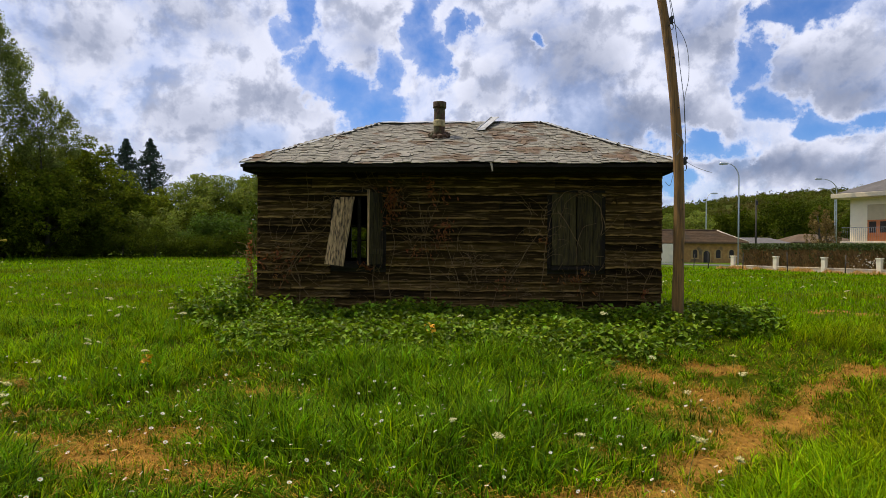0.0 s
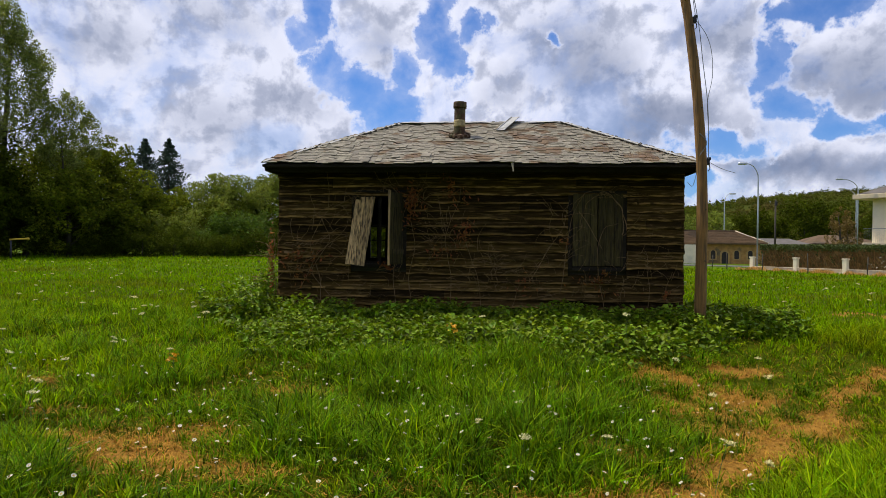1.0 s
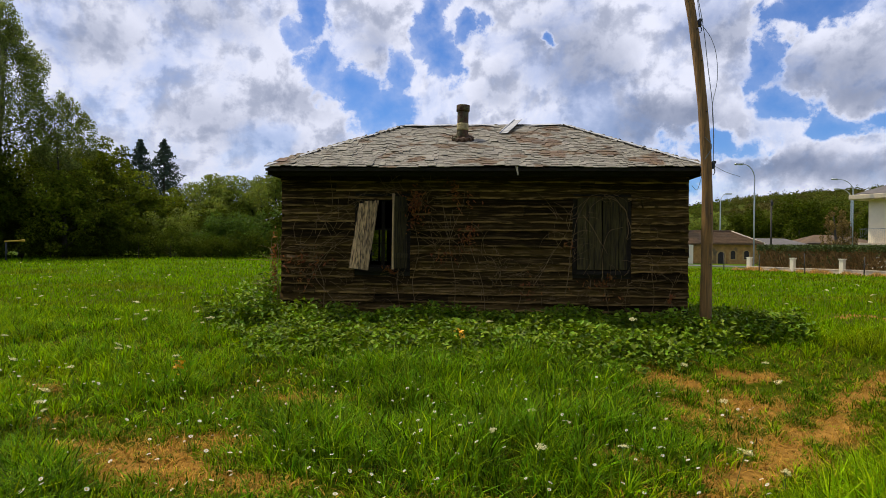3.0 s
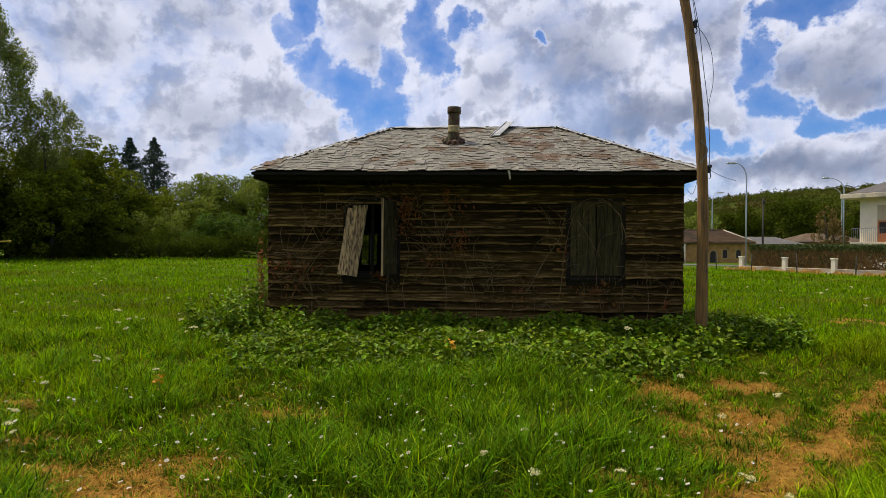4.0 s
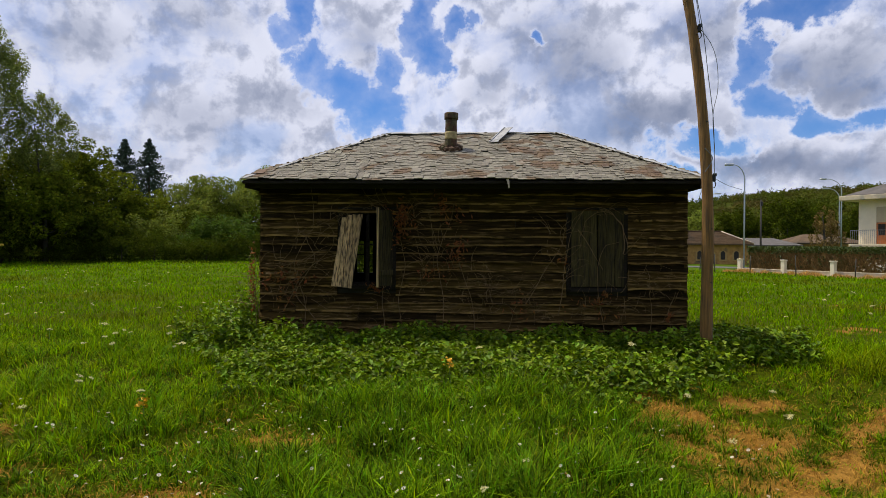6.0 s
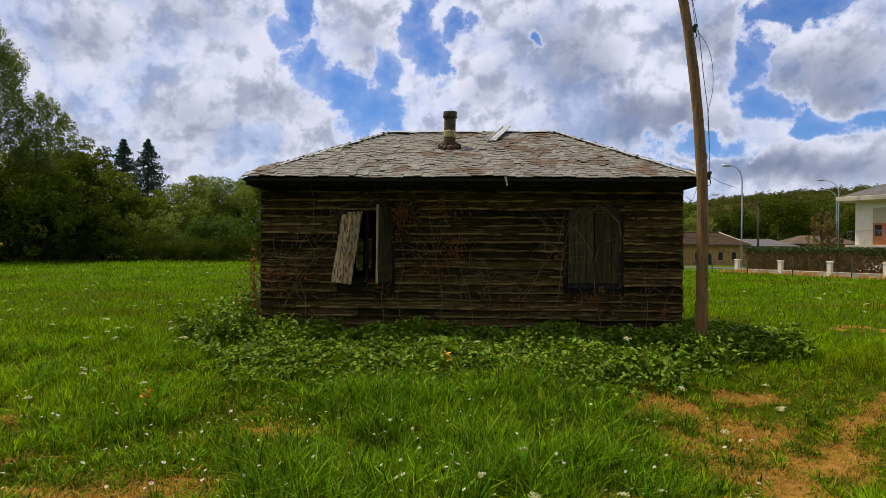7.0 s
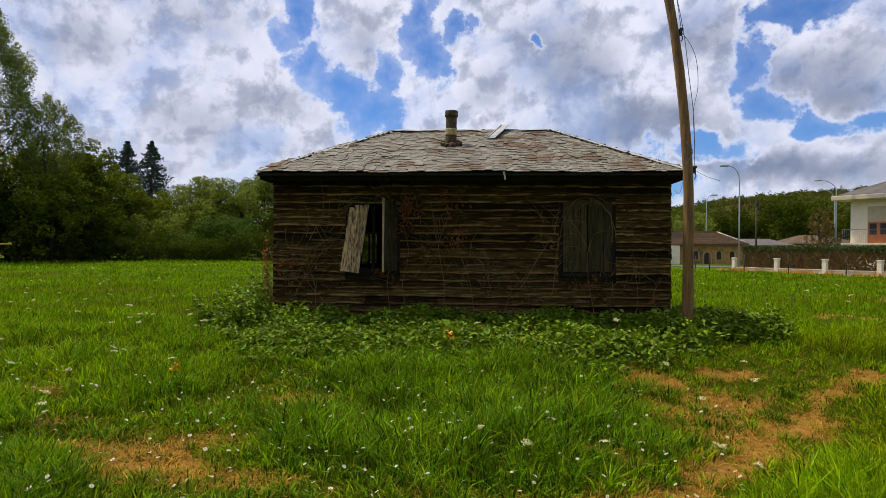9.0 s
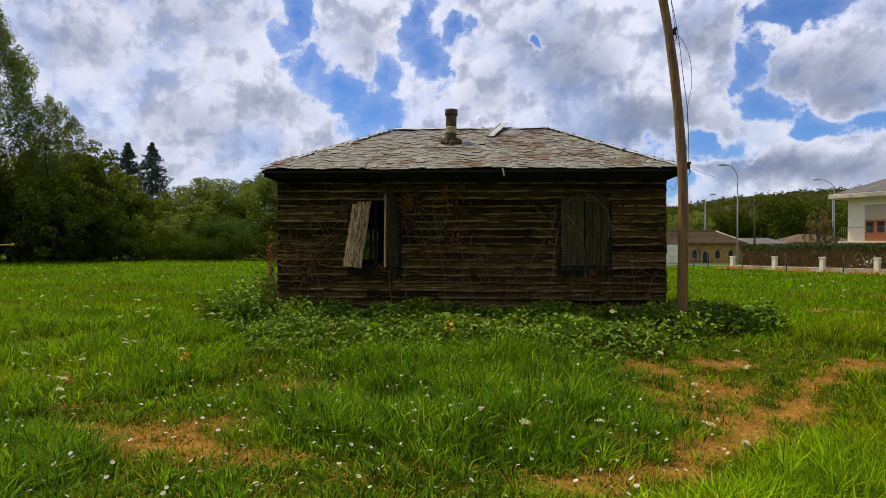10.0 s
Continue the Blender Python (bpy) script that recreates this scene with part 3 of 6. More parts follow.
def build_siding():
    r = random.Random(5)
    for c in range(18):
        z = -0.08 + c * PITCH
        spans, x = [], -HW
        cuts = sorted(r.uniform(-2.9, 2.9) for _ in range(r.choice((1, 2, 2, 3))))
        cuts = [q for i, q in enumerate(cuts) if i == 0 or q - cuts[i - 1] > 0.9]
        for q in cuts + [HW]:
            spans.append((x, q))
            x = q
        # leave the windows free
        done = []
        for a, b in spans:
            pieces = [(a, b)]
            for w0, w1, lo, hi in WIN:
                if lo - 0.09 < z + PITCH * 0.5 < hi + 0.04:
                    nxt = []
                    for p, q in pieces:
                        if q <= w0 - 0.07 or p >= w1 + 0.07:
                            nxt.append((p, q))
                        else:
                            if p < w0 - 0.07:
                                nxt.append((p, w0 - 0.07))
                            if q > w1 + 0.07:
                                nxt.append((w1 + 0.07, q))
                    pieces = nxt
            done += pieces
        for k, (a, b) in enumerate(done):
            if b - a > 0.05:
                board(front, a + 0.003 - (0.03 * r.random() if a <= -HW else 0), b - 0.003 + (0.03 * r.random() if b >= HW else 0), z + r.uniform(-0.004, 0.004), 0.0, c * 31 + k, cup=0.010 + 0.062 * max(0.0, 1 - c / 8))
    for c in range(18):
        z = -0.08 + c * PITCH
        for sx in (-1, 1):
            board(hut, 0.05, HD - 0.05, z, sx * HW, 900 + c, along="y", flip=-sx)


build_siding()
part("frieze_board", boxed(-HW - 0.01, HW + 0.01, -0.028, 0.03, 2.36, 2.47, bevel=0.004), M_TIMBER, hut)
for sx in (-1, 1):
    a, b = sorted((sx * (HW - 0.035), sx * (HW + 0.012)))
    part("corner_board", boxed(a, b, -0.01, 0.028, -0.25, 2.36, bevel=0.005), M_BOARD, hut)

# ---- roof ----
def build_roof():
    ex, y0, y1 = HW + SIDE, -EAVE, HD + EAVE
    bm = bmesh.new()
    A = [(-ex, y0, EZ), (ex, y0, EZ), (ex, y1, EZ), (-ex, y1, EZ), (-RX, RY, RZ), (RX, RY, RZ)]
    up = [bm.verts.new((x, y, z - 0.02)) for x, y, z in A]
    dn = [bm.verts.new((x, y, z - 0.06)) for x, y, z in A[:4]]
    for q in ((0, 1, 5, 4), (1, 2, 5), (2, 3, 4, 5), (3, 0, 4)):
        bm.faces.new([up[i] for i in q])
    for i in range(4):
        bm.faces.new((up[i], up[(i + 1) % 4], dn[(i + 1) % 4], dn[i]))
    bm.faces.new(dn[::-1])
    roof = part("roof", bm, M_TIMBER, hut, "sagging hip roof of pale weathered slates")
    part("fascia_board", boxed(-ex + 0.02, ex - 0.02, y0 + 0.13, y0 + 0.155, EZ - 0.125, EZ - 0.061, bevel=0.004), M_TIMBER, hut)
    part("soffit_board", boxed(-ex + 0.02, ex - 0.02, y0 + 0.156, -0.03, EZ - 0.085, EZ - 0.062), M_TIMBER, hut)
    for sx in (-1, 1):
        a, b = sorted((sx * (ex - 0.02), sx * (ex - 0.045)))
        part("fascia_board", boxed(a, b, y0 + 0.056, y1 - 0.05, EZ - 0.125, EZ - 0.061, bevel=0.004), M_TIMBER, hut)

    # six cut slates, shared by all
    variants = []
    r = random.Random(11)
    for _ in range(6):
        b = bmesh.new()
        w, l, t = 0.09, 0.25, 0.013
        low = [(-w, r.uniform(-0.007, 0.006)), (-w * r.uniform(0.1, 0.5), r.uniform(-0.008, 0.005)), (w * r.uniform(0.2, 0.6), r.uniform(-0.007, 0.007)), (w, r.uniform(-0.007, 0.006))]
        ring = low + [(w, l), (-w, l)]
        top = [b.verts.new((x, s, t)) for x, s in ring]
        bot = [b.verts.new((x, s, 0)) for x, s in ring]
        b.faces.new(top)
        b.faces.new(bot[::-1])
        for i in range(6):
            j = (i + 1) % 6
            b.faces.new((bot[i], bot[j], top[j], top[i]))
        bmesh.ops.recalc_face_normals(b, faces=b.faces)
        me = bpy.data.meshes.new("slate")
        b.to_mesh(me)
        b.free()
        me.materials.append(M_SLATE)
        variants.append(me)

    run = RY + EAVE
    length = math.hypot(run, RZ - EZ)
    exposure = 0.10
    holes = [(-1.95, 0.96), (-1.72, 1.09), (0.05, 1.30), (-0.15, 1.52), (0.30, 1.42), (2.4, 0.6)]
    base = Matrix.Translation(world_loc(roof)).inverted()

    def slope(front, ex0, rx0, run0, place):
        """Rows of slates on one slope: place(x, s) gives the frame of the slate there."""
        le = math.hypot(run0, RZ - EZ)
        out = []
        for k in range(int(le / exposure) + 1):
            s = -0.02 + k * exposure
            half = ex0 - (ex0 - rx0) * min(1, max(0, s) / le)
            x = -half - r.uniform(0, 0.02)
            while x < half - 0.03:
                w = r.uniform(0.065, 0.18)
                w = min(w, half - x + 0.01)
                mid = x + w / 2
                x += w
                if front and any(abs(mid - hx) < 0.07 and abs(s - hs) < 0.07 for hx, hs in holes):
                    continue
                sc = Matrix.Diagonal((w / 0.18 * 0.97, min(1.0, (le + 0.05 - s) / 0.25) if s > le - 0.25 else 1.0, r.uniform(0.6, 1.1), 1))
                lift = r.uniform(0, 0.0015) + (0.012 if r.random() < 0.05 else 0)
                sag = -0.012 if not front else 0.010 * math.sin(mid * 1.9 + 1) + 0.008 * math.sin(mid * 5.3 + s * 2) + 0.006 * math.sin(mid * 13 + s)
                tilt = radians(r.uniform(2.0, 4.2))
                turn = radians(r.gauss(0, 0.9))
                m = place(mid, s + r.uniform(-0.012, 0.012)) @ Matrix.Translation((0, 0, 0.006 + lift + sag + 0.004)) @ Matrix.Rotation(-tilt, 4, "X") @ Matrix.Rotation(turn, 4, "Z") @ sc
                out.append((mid, s, m))
        return out

    pitch = math.atan2(RZ - EZ, run)

    def front_place(x, s):
        return Matrix.Translation((x, -EAVE + s * math.cos(pitch), EZ + s * math.sin(pitch))) @ Matrix.Rotation(pitch, 4, "X")

    def back_place(x, s):
        return Matrix.Translation((0, 2 * RY, 0)) @ Matrix.Rotation(math.pi, 4, "Z") @ front_place(x, s)

    run_h = ex - RX
    pitch_h = math.atan2(RZ - EZ, run_h)

    def side_place(sx):
        def f(x, s):
            m = Matrix.Translation((x, -run_h + s * math.cos(pitch_h), EZ + s * math.sin(pitch_h))) @ Matrix.Rotation(pitch_h, 4, "X")
            return Matrix.Translation((sx * RX, RY, 0)) @ Matrix.Rotation(radians(90 * sx), 4, "Z") @ m
        return f

    fr = slope(True, ex, RX, run, front_place)
    fr.sort(key=lambda q: q[1])
    rest = [m for _, _, m in fr[300:]]
    for i, (mid, s, m) in enumerate(fr[:300]):
        ob = new("slate", variants[i % 6])
        ob.parent = roof
        ob.matrix_local = base @ m
    rest += [m for _, _, m in slope(False, ex, RX, run, back_place)]
    for sx in (-1, 1):
        rest += [m for _, _, m in slope(False, run - 0.16, -0.1, run_h, side_place(sx))]
    items = []
    for i, m in enumerate(rest):
        me = variants[i % 6]
        co = np.empty(len(me.vertices) * 3)
        me.vertices.foreach_get("co", co)
        co = co.reshape(-1, 3) @ np.array(m.to_3x3()).T + np.array(m.translation)
        quads = [(0, 1, 4, 5), (1, 2, 3, 4), (11, 10, 7, 6), (10, 9, 8, 7)] + [(6 + q, 6 + (q + 1) % 6, (q + 1) % 6, q) for q in range(6)]
        items.append((co, np.array(quads)))
    v, f = join_arrays(items)
    tagged(array_part("slate_covering", v, f, M_SLATE_JOIN, roof), kind="stuff")

    # hips and ridge
    def cap(name, p, q, width, material, thick=0.006, lift=0.045):
        p, q = Vector(p), Vector(q)
        d = (q - p).normalized()
        side = d.cross(Vector((0, 0, 1))).normalized()
        b = bmesh.new()
        rows = []
        n = 14
        for i in range(n + 1):
            c = p.lerp(q, i / n) + Vector((0, 0, lift + 0.008 * math.sin(i * 2.1)))
            rows.append([b.verts.new(c + side * w + Vector((0, 0, h))) for w, h in ((-width, -width * 0.42), (0, 0), (width, -width * 0.42), (width, -width * 0.42 - thick), (0, -thick), (-width, -width * 0.42 - thick))])
        for a, c in zip(rows, rows[1:]):
            for k in range(6):
                b.faces.new((a[k], c[k], c[(k + 1) % 6], a[(k + 1) % 6]))
        b.faces.new(rows[0])
        b.faces.new(rows[-1][::-1])
        part(name, b, material, roof)

    cap("hip_cap", (ex, -EAVE, EZ), (RX, RY, RZ), 0.045, M_ZINC, lift=0.046)
    cap("hip_cap", (-ex, -EAVE, EZ), (-RX, RY, RZ), 0.045, M_ZINC, lift=0.040)
    cap("ridge_cap", (-RX, RY, RZ), (RX, RY, RZ), 0.09, M_ZINC, lift=0.045)
    for i in range(8):
        for sx in (-1, 1):
            f0 = 0.08 + i * 0.1 + r.uniform(-0.02, 0.02)
            c = Vector((sx * ex, -EAVE, EZ)).lerp(Vector((sx * RX, RY, RZ)), f0)
            b = boxed(-0.022, 0.022, -0.01, 0.01, 0.03, 0.06, bevel=0.004)
            bmesh.ops.transform(b, matrix=Matrix.Translation(c) @ Matrix.Rotation(sx * radians(-28) * -1, 4, "Y"), verts=b.verts)
            part("hip_hook", b, M_SLATE, roof)

    # flue pipe
    cx, cy, top = -0.37, 0.95, 3.80
    lean = 0.012

    def ring_tube(name, z0, z1, r0, r1, material, label="", parent=hut):
        pts = [(cx + lean * (z - 3.0), cy, z) for z in np.linspace(z0, z1, 5)]
        return tube(name, pts, np.linspace(r0, r1, 5), material, parent, label, sides=20)

    pipe = ring_tube("flue_pipe", 2.9, top - 0.02, 0.108, 0.104, M_PIPE, "rusty moss-stained flue pipe with a collar")
    ring_tube("pipe_collar", top - 0.11, top, 0.126, 0.124, M_PIPE, "", pipe)
    ring_tube("pipe_band", 3.33, 3.46, 0.1105, 0.1095, M_PIPE_BAND, "pale lichen band", pipe)
    b = bmesh.new()
    for i in range(9):
        a = i * 2 * math.pi / 9
        c = Vector((cx + 0.15 * math.cos(a), cy + 0.14 * math.sin(a), EZ + (cy + EAVE + 0.14 * math.sin(a)) * (RZ - EZ) / (RY + EAVE) + 0.05))
        q = bmesh.ops.create_icosphere(b, subdivisions=1, radius=0.062 + 0.03 * r.random(), matrix=Matrix.Translation(c) @ Matrix.Diagonal((1, 1, 0.8, 1)))
    part("mortar_collar", b, M_PIPE, hut, "mossy lumps of mortar round the pipe")

    # loose zinc plank lying up the slope over the ridge
    p, q = Vector((0.40, 1.27, 3.27)), Vector((0.70, 2.02, 3.67))
    d = (q - p)
    b = boxed(-0.085, 0.085, 0, d.length, 0, 0.012, bevel=0.003)
    box(b, -0.085, -0.07, 0, d.length, 0.012, 0.03)
    m = Matrix.Translation(p + Vector((0, -0.01, 0.055))) @ d.to_track_quat("Y", "Z").to_matrix().to_4x4()
    bmesh.ops.transform(b, matrix=m, verts=b.verts)
    part("zinc_plank", b, M_ZINC, hut, "loose grey zinc strip lying on the slates")
    # a torn strip hanging from the eave
    pts = [(0.60 + 0.03 * t, -0.57 - 0.02 * t, 2.465 - 0.15 * t ** 1.4) for t in np.linspace(0, 1, 6)]
    bm = bmesh.new()
    prev = None
    for i, (x, y, z) in enumerate(pts):
        w = 0.022 * (1 - 0.6 * i / 5)
        cur = [bm.verts.new((x - w, y, z)), bm.verts.new((x + w, y, z + 0.01)), bm.verts.new((x + w, y + 0.004, z + 0.01)), bm.verts.new((x - w, y + 0.004, z))]
        if prev:
            for k in range(4):
                bm.faces.new((prev[k], cur[k], cur[(k + 1) % 4], prev[(k + 1) % 4]))
        prev = cur
    part("hanging_strip", bm, M_CONCRETE, hut, "pale torn strip hanging from the eave")


build_roof()


def shutter(name, width, height, planks, material, m, label, seed, steps=()):
    """A ledged plank shutter, hinge at x = 0, foot at z = 0, front to -y."""
    r = random.Random(seed)
    holder = new(name)
    holder.parent = hut
    holder.matrix_local = Matrix.Translation(-world_loc(hut)) @ m
    tagged(holder, label)
    x = 0.0
    for i in range(planks):
        w = width / planks * r.uniform(0.9, 1.1)
        w = min(w, width - x) if i < planks - 1 else width - x
        drop = steps[i] if i < len(steps) else r.uniform(0, 0.012)
        b = bmesh.new()
        n = 5
        q = r.uniform(-0.007, 0.004)
        rows = []
        for k in range(n + 1):
            z = r.uniform(0, 0.008) + (height - drop) * k / n
            e = r.uniform(-0.0025, 0.0025)
            o = r.uniform(-0.003, 0.003)
            rows.append([b.verts.new((x + 0.003 + e, o + q, z)), b.verts.new((x + w - 0.003 + e, o + q, z)), b.verts.new((x + w - 0.003 + e, o + 0.022, z)), b.verts.new((x + 0.003 + e, o + 0.022, z))])
        for a, c in zip(rows, rows[1:]):
            for k in range(4):
                b.faces.new((a[k], a[(k + 1) % 4], c[(k + 1) % 4], c[k]))
        b.faces.new(rows[0][::-1])
        b.faces.new(rows[-1])
        bmesh.ops.recalc_face_normals(b, faces=b.faces)
        me = bpy.data.meshes.new("plank")
        b.to_mesh(me)
        b.free()
        me.materials.append(material)
        o = new("plank", me)
        o.parent = holder
        x += w
    for z in (0.18, height - 0.26):
        b = boxed(0.02, width - 0.02, 0.024, 0.05, z, z + 0.08, bevel=0.004)
        me = bpy.data.meshes.new("ledge")
        b.to_mesh(me)
        b.free()
        me.materials.append(material)
        o = new("ledge", me)
        o.parent = holder
    return holder


def build_windows():
    for k, (a, b, lo, hi) in enumerate(WIN):
        for name, q in (("window_jamb", (a - 0.065, a, -0.022, 0.10, lo - 0.07, hi + 0.07)), ("window_jamb", (b, b + 0.065, -0.022, 0.10, lo - 0.07, hi + 0.07)),
                        ("window_head", (a, b, -0.022, 0.10, hi, hi + 0.07)), ("window_sill", (a, b, -0.055, 0.10, lo - 0.07, lo))):
            part(name, boxed(*q, bevel=0.004), M_TIMBER, hut)
        sash = part("sash", boxed(a, a + 0.045, 0.05, 0.09, lo, hi), M_TIMBER, hut)
        for q in ((b - 0.045, b, 0.05, 0.09, lo, hi), (a + 0.045, b - 0.045, 0.05, 0.09, lo, lo + 0.05), (a + 0.045, b - 0.045, 0.05, 0.09, hi - 0.05, hi),
                  ((a + b) / 2 - 0.03, (a + b) / 2 + 0.03, 0.05, 0.09, lo + 0.05, hi - 0.05), (a + 0.045, (a + b) / 2 - 0.03, 0.055, 0.085, 1.42, 1.45),
                  ((a + b) / 2 + 0.03, b - 0.045, 0.055, 0.085, 1.42, 1.45)):
            part("sash_bar", boxed(*q), M_TIMBER, sash)
    for a, b, lo, hi in BACK_WIN:
        for q in ((a, a + 0.05, HD - 0.1, HD - 0.05, lo, hi), (b - 0.05, b, HD - 0.1, HD - 0.05, lo, hi), ((a + b) / 2 - 0.02, (a + b) / 2 + 0.02, HD - 0.1, HD - 0.05, lo, hi), (a, b, HD - 0.1, HD - 0.055, 1.2, 1.22)):
            part("back_window_bar", boxed(*q), M_TIMBER, hut)
    a, b, lo, hi = WIN[1]
    w = (b - a) / 2
    shutter("shutter", w - 0.008, hi - lo - 0.0, 4, M_SHUTTER_DARK, pose(a, -0.062, lo + 0.01), "closed mossy plank shutter leaf", 3)
    shutter("shutter", w - 0.008, hi - lo - 0.0, 3, M_SHUTTER_DARK, pose(a + w + 0.008, -0.058, lo + 0.015), "closed mossy plank shutter leaf", 4)
    a, b, lo, hi = WIN[0]
    shutter("shutter", 0.35, 1.22, 4, M_SHUTTER, Matrix.Translation((-2.22, -0.36, 0.76)) @ Matrix.Rotation(radians(6.5), 4, "Y") @ Matrix.Rotation(radians(-11), 4, "X") @ Matrix.Rotation(radians(-8), 4, "Z"),
            "broken grey plank shutter hanging askew", 5, steps=(0.07, 0.03, 0.01, 0.0))
    shutter("shutter", 0.40, 1.24, 3, M_SHUTTER_DARK, Matrix.Translation((b, -0.05, lo)) @ Matrix.Rotation(radians(180 + 64), 4, "Z"), "open plank shutter leaf with a pale strip for its lit edge", 6)
    # pale strip added along the free edge, its colour standing for light there
    leaf = [o for o in hut.children if o.name.startswith("shutter")][-1]
    bm = boxed(0.401, 0.425, -0.004, 0.034, -0.01, 1.27, bevel=0.004)
    me = bpy.data.meshes.new("edge_batten")
    bm.to_mesh(me)
    bm.free()
    me.materials.append(M_SHUTTER)
    new("edge_batten", me).parent = leaf


build_windows()

# ---- utility pole ----
def build_pole():
    pole = thing("utility_pole", (3.585, -0.70, -0.25), "leaning round wooden utility pole beside the hut", "pole")
    zs = np.linspace(-0.25, 7.4, 24)
    def centre(z):
        return np.array([np.interp(z, [-0.25, 1.6, 2.26, 2.78, 3.44, 4.1, 4.85, 5.41, 7.4], [3.585, 3.60, 3.59, 3.558, 3.506, 3.433, 3.327, 3.222, 2.83]), -0.70, z])
    shaft = tube("shaft", [centre(z) for z in zs], np.linspace(0.09, 0.062, 24) + 0.003 * np.sin(zs * 5), M_POLE, pole, "", sides=16)
    for z in (2.46, 4.70):
        c = centre(z)
        b = boxed(c[0] + 0.06, c[0] + 0.12, c[1] - 0.04, c[1] + 0.02, z - 0.05, z + 0.05, bevel=0.008)
        box(b, c[0] + 0.08, c[0] + 0.14, c[1] - 0.03, c[1] + 0.0, z + 0.03, z + 0.075, bevel=0.008)
        br = part("bracket", b, M_IRON, pole, "black cable bracket")
        hook = [(c[0] + 0.10 + 0.03 * math.sin(a), c[1], z - 0.09 - 0.05 * math.cos(a)) for a in np.linspace(0, 4.6, 10)]
        tube("hook", hook, 0.008, M_IRON, br, sides=6)
    for z in (0.9, 1.7, 3.3, 4.1, 4.6):
        c = centre(z)
        tube("nail", [(c[0] + 0.03, c[1] - 0.06, z), (c[0] + 0.03, c[1] - 0.10, z)], 0.009, M_IRON, pole, sides=6)

    def cable(points, rad, label):
        P = np.array(points, float)
        t = np.linspace(0, len(P) - 1, 40)
        i = np.clip(t.astype(int), 0, len(P) - 2)
        f = (t - i)[:, None]
        p0, p1, p2, p3 = P[np.clip(i - 1, 0, None)], P[i], P[i + 1], P[np.clip(i + 2, None, len(P) - 1)]
        C = 0.5 * (2 * p1 + (p2 - p0) * f + (2 * p0 - 5 * p1 + 4 * p2 - p3) * f ** 2 + (3 * p1 - p0 - 3 * p2 + p3) * f ** 3)
        tube("cable", C, rad, M_CABLE, pole, label, sides=6)

    c5, c2 = centre(4.70), centre(2.46)
    off = np.array([0.10, -0.03, 0])
    cable([centre(7.3) + off, centre(6.2) + off, c5 + off + (0.02, 0, 0.1), centre(4.0) + off + (0.03, 0, 0), centre(3.3) + off + (0.04, 0, 0), c2 + off], 0.0055, "grey drop cable")
    cable([centre(7.3) + (0.16, -0.02, 0), centre(6.0) + (0.15, -0.02, 0), c5 + (0.10, -0.03, 0.05)], 0.0045, "grey drop cable")
    cable([c5 + off, centre(4.48) + (0.24, 0, 0), centre(4.2) + (0.29, 0, 0), centre(3.8) + (0.26, 0, 0), centre(3.4) + (0.15, 0, 0), centre(2.9) + (0.13, -0.03, 0)], 0.0045, "slack loop of cable")
    cable([c2 + off, c2 + (0.3, 0, -0.1), c2 + (0.55, 0.1, -0.16)], 0.0035, "cable stub")
    cable([centre(2.9) + (-0.03, -0.09, 0), centre(2.75) + (0.07, -0.08, 0.0), centre(2.55) + (-0.05, -0.09, 0)], 0.006, "wire wrap")

    cable([centre(2.75) + (-0.07, 0.02, 0), (3.56, -0.60, 2.50), (3.53, -0.56, 2.34)], 0.004, "loose wire to the eave")
    cable([centre(2.3) + (-0.08, 0.0, 0), (3.56, -0.30, 2.12), (3.53, -0.12, 2.2)], 0.004, "loose wire to the wall")


build_pole()

# ---- trees and woods ----
def limbs(base, height, spread, count, r, start=0.25, lift=0.7, trunk=0.2):
    """A tapered trunk with limbs: tubes, and the limb ends."""
    base = np.array(base, float)
    bend = r.normal(size=2) * 0.03 * height
    zs = np.linspace(0, 1, 9)
    T = np.stack([base[0] + bend[0] * zs ** 2, base[1] + bend[1] * zs ** 2, base[2] + height * zs], 1)
    items = [tube_arrays(T, trunk * (1 - 0.85 * zs), 8)]
    ends = [T[-1]]
    for i in range(count):
        f = start + (0.95 - start) * (i + 0.5) / count
        p = T[0] + (T[-1] - T[0]) * f
        a = i * 2.4 + r.uniform(-0.4, 0.4)
        ln = spread * (0.6 + 0.5 * r.random()) * (1.15 - 0.6 * f)
        d = np.array([math.cos(a), math.sin(a), lift * r.uniform(0.5, 1.2)])
        t = np.linspace(0, 1, 5)[:, None]
        q = p + d * ln * t + np.array([0, 0, 0.25 * ln]) * t ** 2
        items.append(tube_arrays(q, trunk * 0.4 * (1 - 0.85 * t[:, 0]) * (1.1 - f), 5))
        ends += [q[-1], q[3], q[2]]
    return join_arrays(items), np.array(ends)


